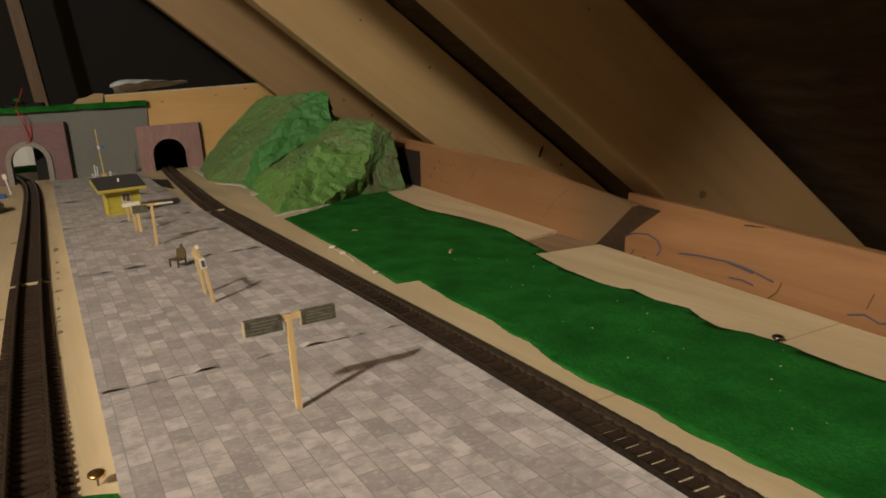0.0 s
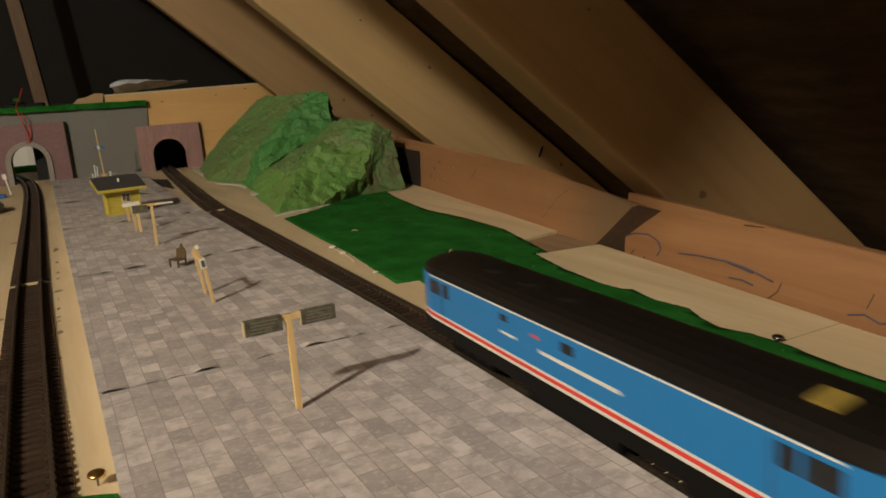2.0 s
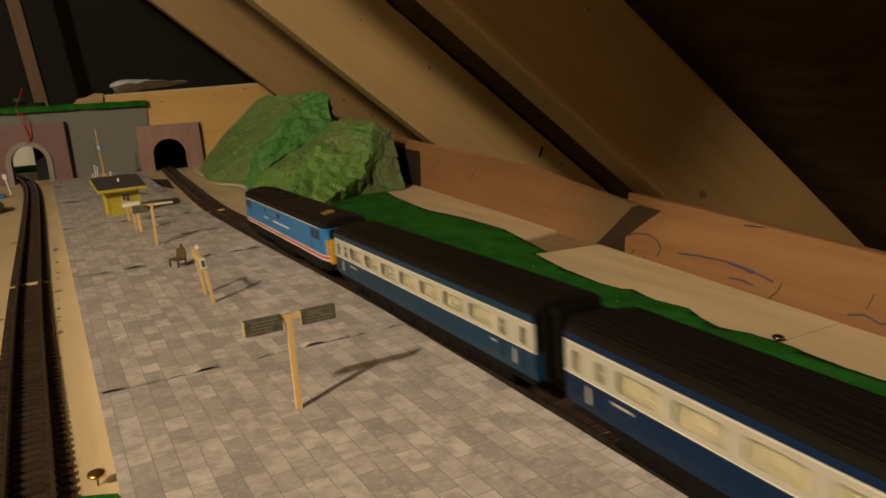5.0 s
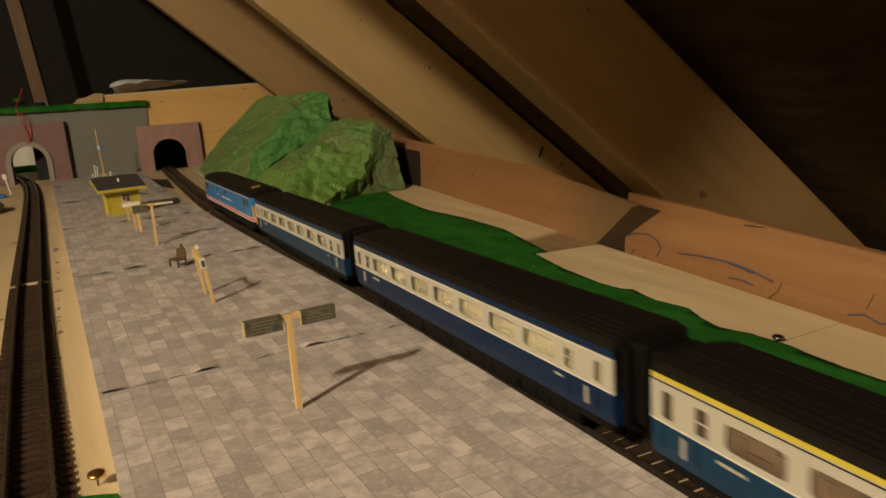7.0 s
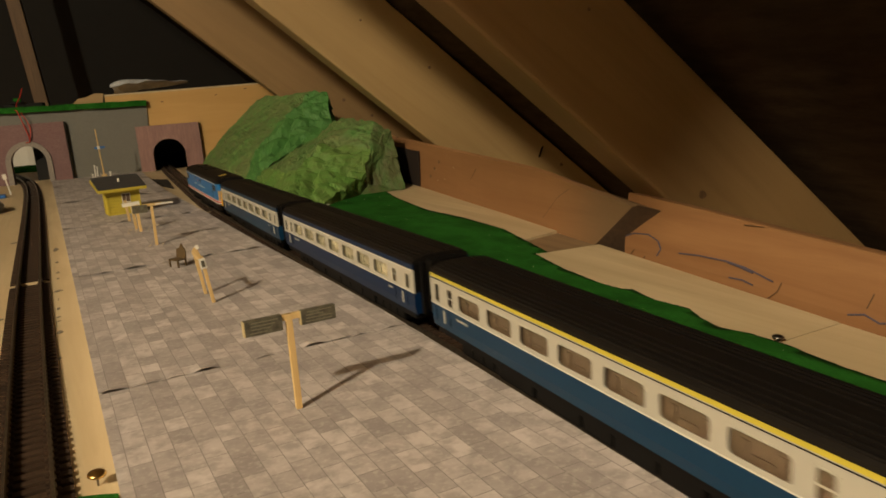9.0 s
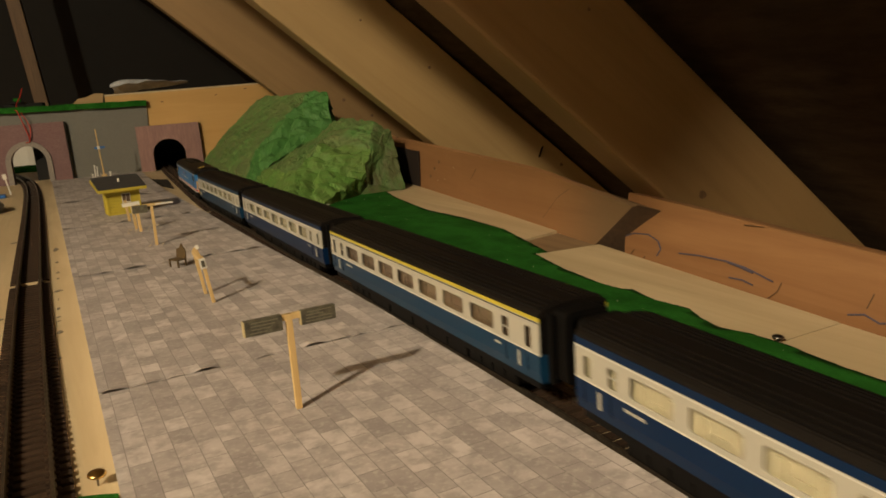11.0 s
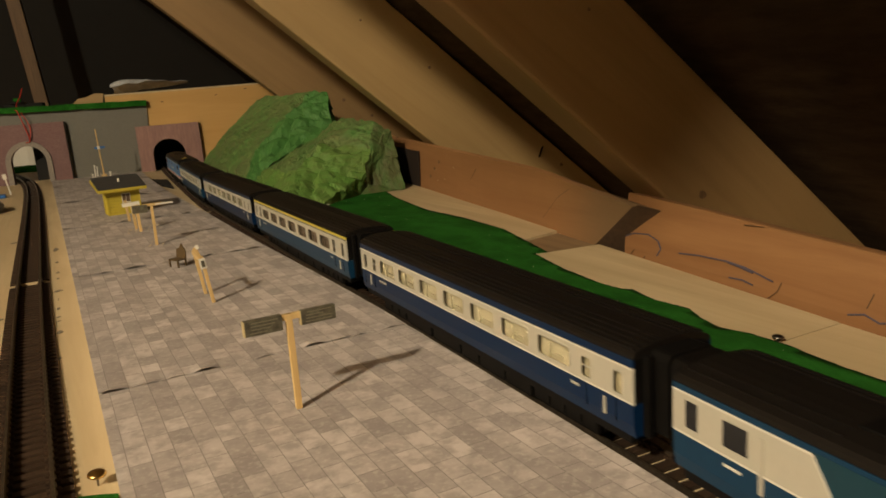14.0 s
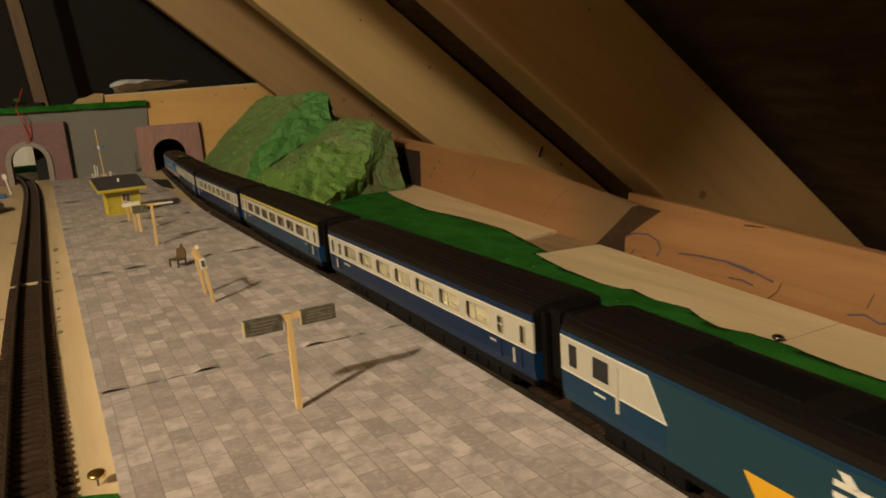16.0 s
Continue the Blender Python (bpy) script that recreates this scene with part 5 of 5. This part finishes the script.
def locomotive():
    """Boxy diesel with a cab at each end, yellow ends and a red and white stripe along its foot."""
    t = thing("locomotive", Matrix.Identity(4), "bright blue diesel locomotive with red and white stripe and yellow ends", "locomotive")
    h = LL / 2

    def prof(k, low=0.0225, top=0.0474, rise=0.0066):
        w = HALF * k
        out = [(w, low), (w, top)]
        for a in (15, 32, 50, 70, 90, 110, 130, 148, 165):
            q = radians(a)
            out.append((w * math.cos(q), top + 0.0012 + rise * k * math.sin(q) ** 0.8))
        return out + [(-w, top), (-w, low)]

    def lower(k, z1=0.0474, z0=0.0278):
        w = HALF * k
        return [(w, z0), (w, z1), (-w, z1), (-w, z0)]

    ys = [(-h, 0.86), (-h + 0.004, 0.94), (-h + 0.013, 1.0), (h - 0.013, 1.0), (h - 0.004, 0.94), (h, 0.86)]
    part("body", loft([ring_at(y, lower(k)) for y, k in ys]), BRIGHT_BLUE, t)
    part("roof", loft([ring_at(y * 0.985, [(x, z) for x, z in prof(k, 0.0475, 0.0476) if z > 0.0472]) for y, k in ys]), COACH_ROOF, t, "black roof")
    for z0, z1, m, nm in ((0.0267, 0.0277, STRIPE_WHITE, "white_line"), (0.0249, 0.0266, STRIPE_RED, "red_line"), (0.0235, 0.0248, STRIPE_WHITE, "white_line")):
        part(nm, loft([ring_at(y, lower(k * 1.004, z1, z0)) for y, k in ys]), m, t)
    part("skirt", loft([ring_at(y, lower(k * 0.985, 0.0234, 0.0165)) for y, k in ys]), UNDER_BLACK, t, "black underframe")
    part("fuel_tank", boxed(-0.0150, 0.0150, -0.030, 0.030, 0.0095, 0.0164, bevel=0.001), UNDER_BLACK, t)
    for s in (-1, 1):
        part("cantrail_line", boxed(min(s * HALF, s * (HALF + 0.0002)), max(s * HALF, s * (HALF + 0.0002)), -h + 0.013, h - 0.013, 0.0466, 0.0473), STRIPE_WHITE, t, "thin pale line along the roof edge")
        for y in (h - 0.024, -h + 0.013):
            mark(t, s, y, y + 0.011, 0.0380, 0.0450, DARK_GLASS, "cab_window", "dark cab side window")
        for y in (h - 0.034, -h + 0.026):
            mark(t, s, y, y + 0.006, 0.0380, 0.0450, DARK_GLASS, "door_window", "dark cab door window")
            mark(t, s, y + 0.0078, y + 0.0083, 0.0280, 0.0450, DARK_EDGE, "door_line")
        mark(t, s, 0.040, 0.046, 0.0410, 0.0440, DARK_GLASS, "vent", "dark round vent")
        mark(t, s, -0.008, 0.000, 0.0400, 0.0440, DARK_GLASS, "vent", "dark vent grille")
        mark(t, s, 0.033, 0.046, 0.0352, 0.0363, STRIPE_WHITE, "number_bar", "white number bar")
        mark(t, s, 0.0155, 0.0205, 0.0402, 0.0416, STRIPE_RED, "badge", "small red badge")
        mark(t, s, -0.0350, 0.0150, 0.0347, 0.0362, STRIPE_WHITE, "lettering_bar", "pale bar of lettering")
    # yellow ends
    for s in (-1, 1):
        y0, y1 = s * (h - 0.0002), s * (h + 0.0016)
        part("end_panel", boxed(-0.0150, 0.0150, min(y0, y1), max(y0, y1), 0.0215, 0.0396, bevel=0.0006), CAB_YELLOW, t, "yellow cab end")
        part("windscreen", boxed(-0.0138, 0.0138, min(s * (h - 0.001), s * (h + 0.0008)), max(s * (h - 0.001), s * (h + 0.0008)), 0.0400, 0.0472), DARK_GLASS, t, "dark windscreen")
        for x in (-0.0110, 0.0110):
            bm = bmesh.new()
            rod(bm, (x, s * h, 0.0185), (x, s * (h + 0.0065), 0.0185), 0.0022, segs=12)
            part("buffer", bm, UNDER_BLACK, t)
        part("coupling", boxed(-0.0015, 0.0015, min(s * h, s * (h + 0.010)), max(s * h, s * (h + 0.010)), 0.0125, 0.0150), UNDER_BLACK, t)
        if s < 0:
            part("side_wrap", boxed(-HALF * 0.94, HALF * 0.94, min(s * (h - 0.003), s * (h - 0.0006)), max(s * (h - 0.003), s * (h - 0.0006)), 0.0280, 0.0396), CAB_YELLOW, t, "yellow wrap round the cab")
    # roof hatches and fan grilles
    hatch = part("roof_hatch", boxed(-0.0042, 0.0042, -h + 0.022, -h + 0.031, -0.0006, 0.0006, bevel=0.0002), HATCH_YELLOW, t, "dull yellow roof hatch")
    hatch.matrix_basis = pose(-0.0050, 0, 0.0556, 0, -10, 0)
    part("roof_hatch", boxed(-0.0145, -0.0105, -h + 0.026, -h + 0.034, 0.0505, 0.0525), HATCH_YELLOW, t, "dull yellow roof hatch")
    for y in (0.015, 0.045, 0.075):
        bm = bmesh.new()
        rod(bm, (0, y, 0.0545), (0, y, 0.0560), 0.0075, segs=20)
        part("fan_grille", bm, COACH_ROOF, t)
    for y in (-h + 0.048, h - 0.048):
        bogie(t, y)
    return t


PL = 0.235


def power_car():
    """Diesel power car: square inner end, long plain blue side, tapered nose."""
    t = thing("power_car", Matrix.Identity(4), "blue power car with a slanted white panel and yellow side flash", "power car")
    h = PL / 2
    f = h
    ys = [(h, 1.0, 1.0), (-h + 0.055, 1.0, 1.0), (-h + 0.030, 0.96, 0.86), (-h + 0.010, 0.80, 0.55), (-h, 0.62, 0.40)]

    def ring(y, kw, kh, pts):
        return [(x * kw, y, 0.020 + (z - 0.020) * kh) for x, z in pts]

    body = [(0.0168, 0.0200), (0.0176, 0.0245), (HALF, 0.0325), (HALF, 0.0482), (-HALF, 0.0482), (-HALF, 0.0325), (-0.0176, 0.0245), (-0.0168, 0.0200)]
    part("body", loft([ring(y, a, b, body) for y, a, b in ys]), RAIL_BLUE, t)
    part("roof", loft([ring(y, a, b, [(x, z + 0.0001) for x, z in ROOF_PROFILE]) for y, a, b in ys]), COACH_ROOF, t, "dark roof")
    part("roof_hatch", boxed(-0.0080, 0.0080, f - 0.100, f - 0.055, 0.0520, 0.0536, bevel=0.0006), UNDER_BLACK, t, "raised roof hatch")
    part("roof_hatch", boxed(-0.0090, 0.0090, f - 0.165, f - 0.112, 0.0520, 0.0538, bevel=0.0006), UNDER_BLACK, t, "raised roof grille")
    for a in (40, 58, 122, 140):
        w = radians(a)
        x, z = (HALF - 0.0004) * math.cos(w), 0.0489 + RISE * math.sin(w) ** 0.85
        part("roof_rib", boxed(x - 0.0005, x + 0.0005, f - 0.055, f - 0.002, z - 0.0003, z + 0.0005), COACH_ROOF, t)
    for s in (-1, 1):
        w = panel([(f - 0.0590, 0.0328), (f, 0.0328), (f, 0.0463), (f - 0.0500, 0.0463)], [], lambda a, b: Vector((s * (HALF + 0.0002), a, b)), Vector((-s * 0.0006, 0, 0)))
        part("white_panel", w, COACH_WHITE, t, "slanted off-white panel")
        w = panel([(f - 0.0592, 0.0215), (f - 0.0592, 0.0326), (f - 0.0502, 0.0468), (f - 0.175, 0.0468), (f - 0.175, 0.0215)], [], lambda a, b: Vector((s * (HALF + 0.0001), a, b)), Vector((-s * 0.0006, 0, 0)))
        part("side_panel", w, TEAL_SHEEN, t, "teal side panel with reflection in its colour")
        part("white_edge", panel([(f - 0.0596, 0.0324), (f, 0.0324), (f, 0.0330), (f - 0.0588, 0.0330), (f - 0.0505, 0.0458), (f, 0.0458), (f, 0.0464), (f - 0.0506, 0.0464)], [], lambda a, b: Vector((s * (HALF + 0.0003), a, b)), Vector((-s * 0.0006, 0, 0))), STRIPE_WHITE, t, "thin white edge line")
        mark(t, s, f - 0.0106, f - 0.0058, 0.0353, 0.0440, DARK_GLASS, "door_window", "dark door window", 0.0004)
        mark(t, s, f - 0.0306, f - 0.0205, 0.0352, 0.0443, COACH_WHITE, "window_frame", "pale window frame", 0.0004)
        mark(t, s, f - 0.0300, f - 0.0211, 0.0358, 0.0437, DARK_GLASS, "guard_window", "dark square window", 0.0006)
        part("handrail", boxed(min(s * (HALF + 0.0008), s * HALF), max(s * (HALF + 0.0008), s * HALF), f - 0.0356, f - 0.0344, 0.0270, 0.0437), COACH_WHITE, t, "pale door handrail")
        mark(t, s, f - 0.0276, f - 0.0210, 0.0293, 0.0301, STRIPE_WHITE, "lettering_bar", "white bar of lettering")
        mark(t, s, f - 0.215, f - 0.0985, 0.0206, 0.0322, CAB_YELLOW, "yellow_flash", "slanted yellow flash", 0.0003, slant=0.0078)
        for z in (0.0382, 0.0414):
            mark(t, s, f - 0.1345, f - 0.1185, z, z + 0.0016, STRIPE_WHITE, "emblem_bar", "white bar of an emblem", 0.0004)
        for y, z, lean in ((f - 0.1255, 0.0424, 0.0028), (f - 0.1295, 0.0398, 0.0032), (f - 0.1285, 0.0358, 0.0036)):
            mark(t, s, y, y + 0.0030, z, z + 0.0032, STRIPE_WHITE, "emblem_bar", "white slanted bar of an emblem", 0.0005, slant=lean)
    for k in range(2):
        y = f + 0.0001
        part("end_post", boxed(-0.0125 + 0.0240 * k, -0.0115 + 0.0240 * k, y, y + 0.004, 0.020, 0.0494), UNDER_BLACK, t)
    part("end_wall", boxed(-HALF + 0.0005, HALF - 0.0005, f + 0.0001, f + 0.0008, 0.0202, 0.0480), UNDER_BLACK, t)
    bm = panel(round_rect(-0.0105, 0.0105, 0.0200, 0.0508, 0.003), [round_rect(-0.007, 0.007, 0.023, 0.0478, 0.002)], lambda a, b: Vector((a, f + 0.0009, b)), Vector((0, 0.0085, 0)))
    part("gangway", bm, UNDER_BLACK, t, "black corridor connection")
    part("solebar", boxed(-0.0160, 0.0160, -h + 0.04, h - 0.003, 0.0165, 0.0199), UNDER_BLACK, t, "black underframe")
    part("fuel_tank", boxed(-0.0148, 0.0148, -0.035, 0.035, 0.0095, 0.0164, bevel=0.001), UNDER_BLACK, t)
    for y in (-h + 0.050, h - 0.042):
        bogie(t, y)
    return t


loco = locomotive()
coach_a = coach("blue and off-white coach with cream seats behind the locomotive", RAIL_BLUE, RAIL_BLUE, CREAM_SEATS, False, 0.2460, 0.0450)
coach_b = coach("deep blue and off-white coach with cream seats", DEEP_BLUE, DEEP_BLUE, CREAM_SEATS, False, CL, 0.0454)
coach_c = coach("blue and off-white coach with a yellow stripe and brown seats", RAIL_BLUE, STRIPE_YELLOW, BROWN_SEATS, True)
coach_d = copy_thing(coach_b, Matrix.Identity(4))
coach_d["label"] = "deep blue and off-white coach coupled to the power car"
power = power_car()

# seconds and the place of the first class coach's front along the line
RUN = [(0.0, -0.745), (0.5, -0.678), (1.0, -0.6145), (1.5, -0.552), (2.0, -0.4800), (2.5, -0.4150), (3.0, -0.3440), (3.5, -0.2730), (4.0, -0.1930), (4.5, -0.1250), (5.0, -0.0620), (5.5, -0.0025), (6.0, 0.0560), (6.5, 0.1180), (7.0, 0.1672), (7.5, 0.2123), (8.0, 0.2595), (8.5, 0.2990), (9.0, 0.3350), (9.5, 0.3720), (10.0, 0.4105), (10.5, 0.4510), (11.0, 0.4920), (11.5, 0.5310), (12.0, 0.5745), (12.5, 0.6148), (13.0, 0.6545), (13.5, 0.6890), (14.0, 0.7170), (14.5, 0.7350), (15.0, 0.7515), (15.5, 0.7655), (16.0, 0.7785)]
CARS = [(loco, 0.8275, LL), (coach_a, 0.5460, 0.2460), (coach_b, 0.2780, CL), (coach_c, 0.0, CL), (coach_d, -0.2825, CL), (power, -0.5600, PL)]


def car_pose(front, length):
    """Pose of a car whose front stands at that place: its two bogies ride on the line."""
    a, b = front - 0.046, front - length + 0.046
    pa, pb = Vector((way(a), a, 0)), Vector((way(b), b, 0))
    d = (pa - pb).normalized()
    mid = (pa + pb) / 2
    return Matrix.Translation((mid.x, mid.y, 0)) @ Matrix.Rotation(-math.atan2(d.x, d.y), 4, "Z")


def motions():
    for car, ahead, length in CARS:
        walk(car, [(s, car_pose(p + ahead, length)) for s, p in RUN])


motions()
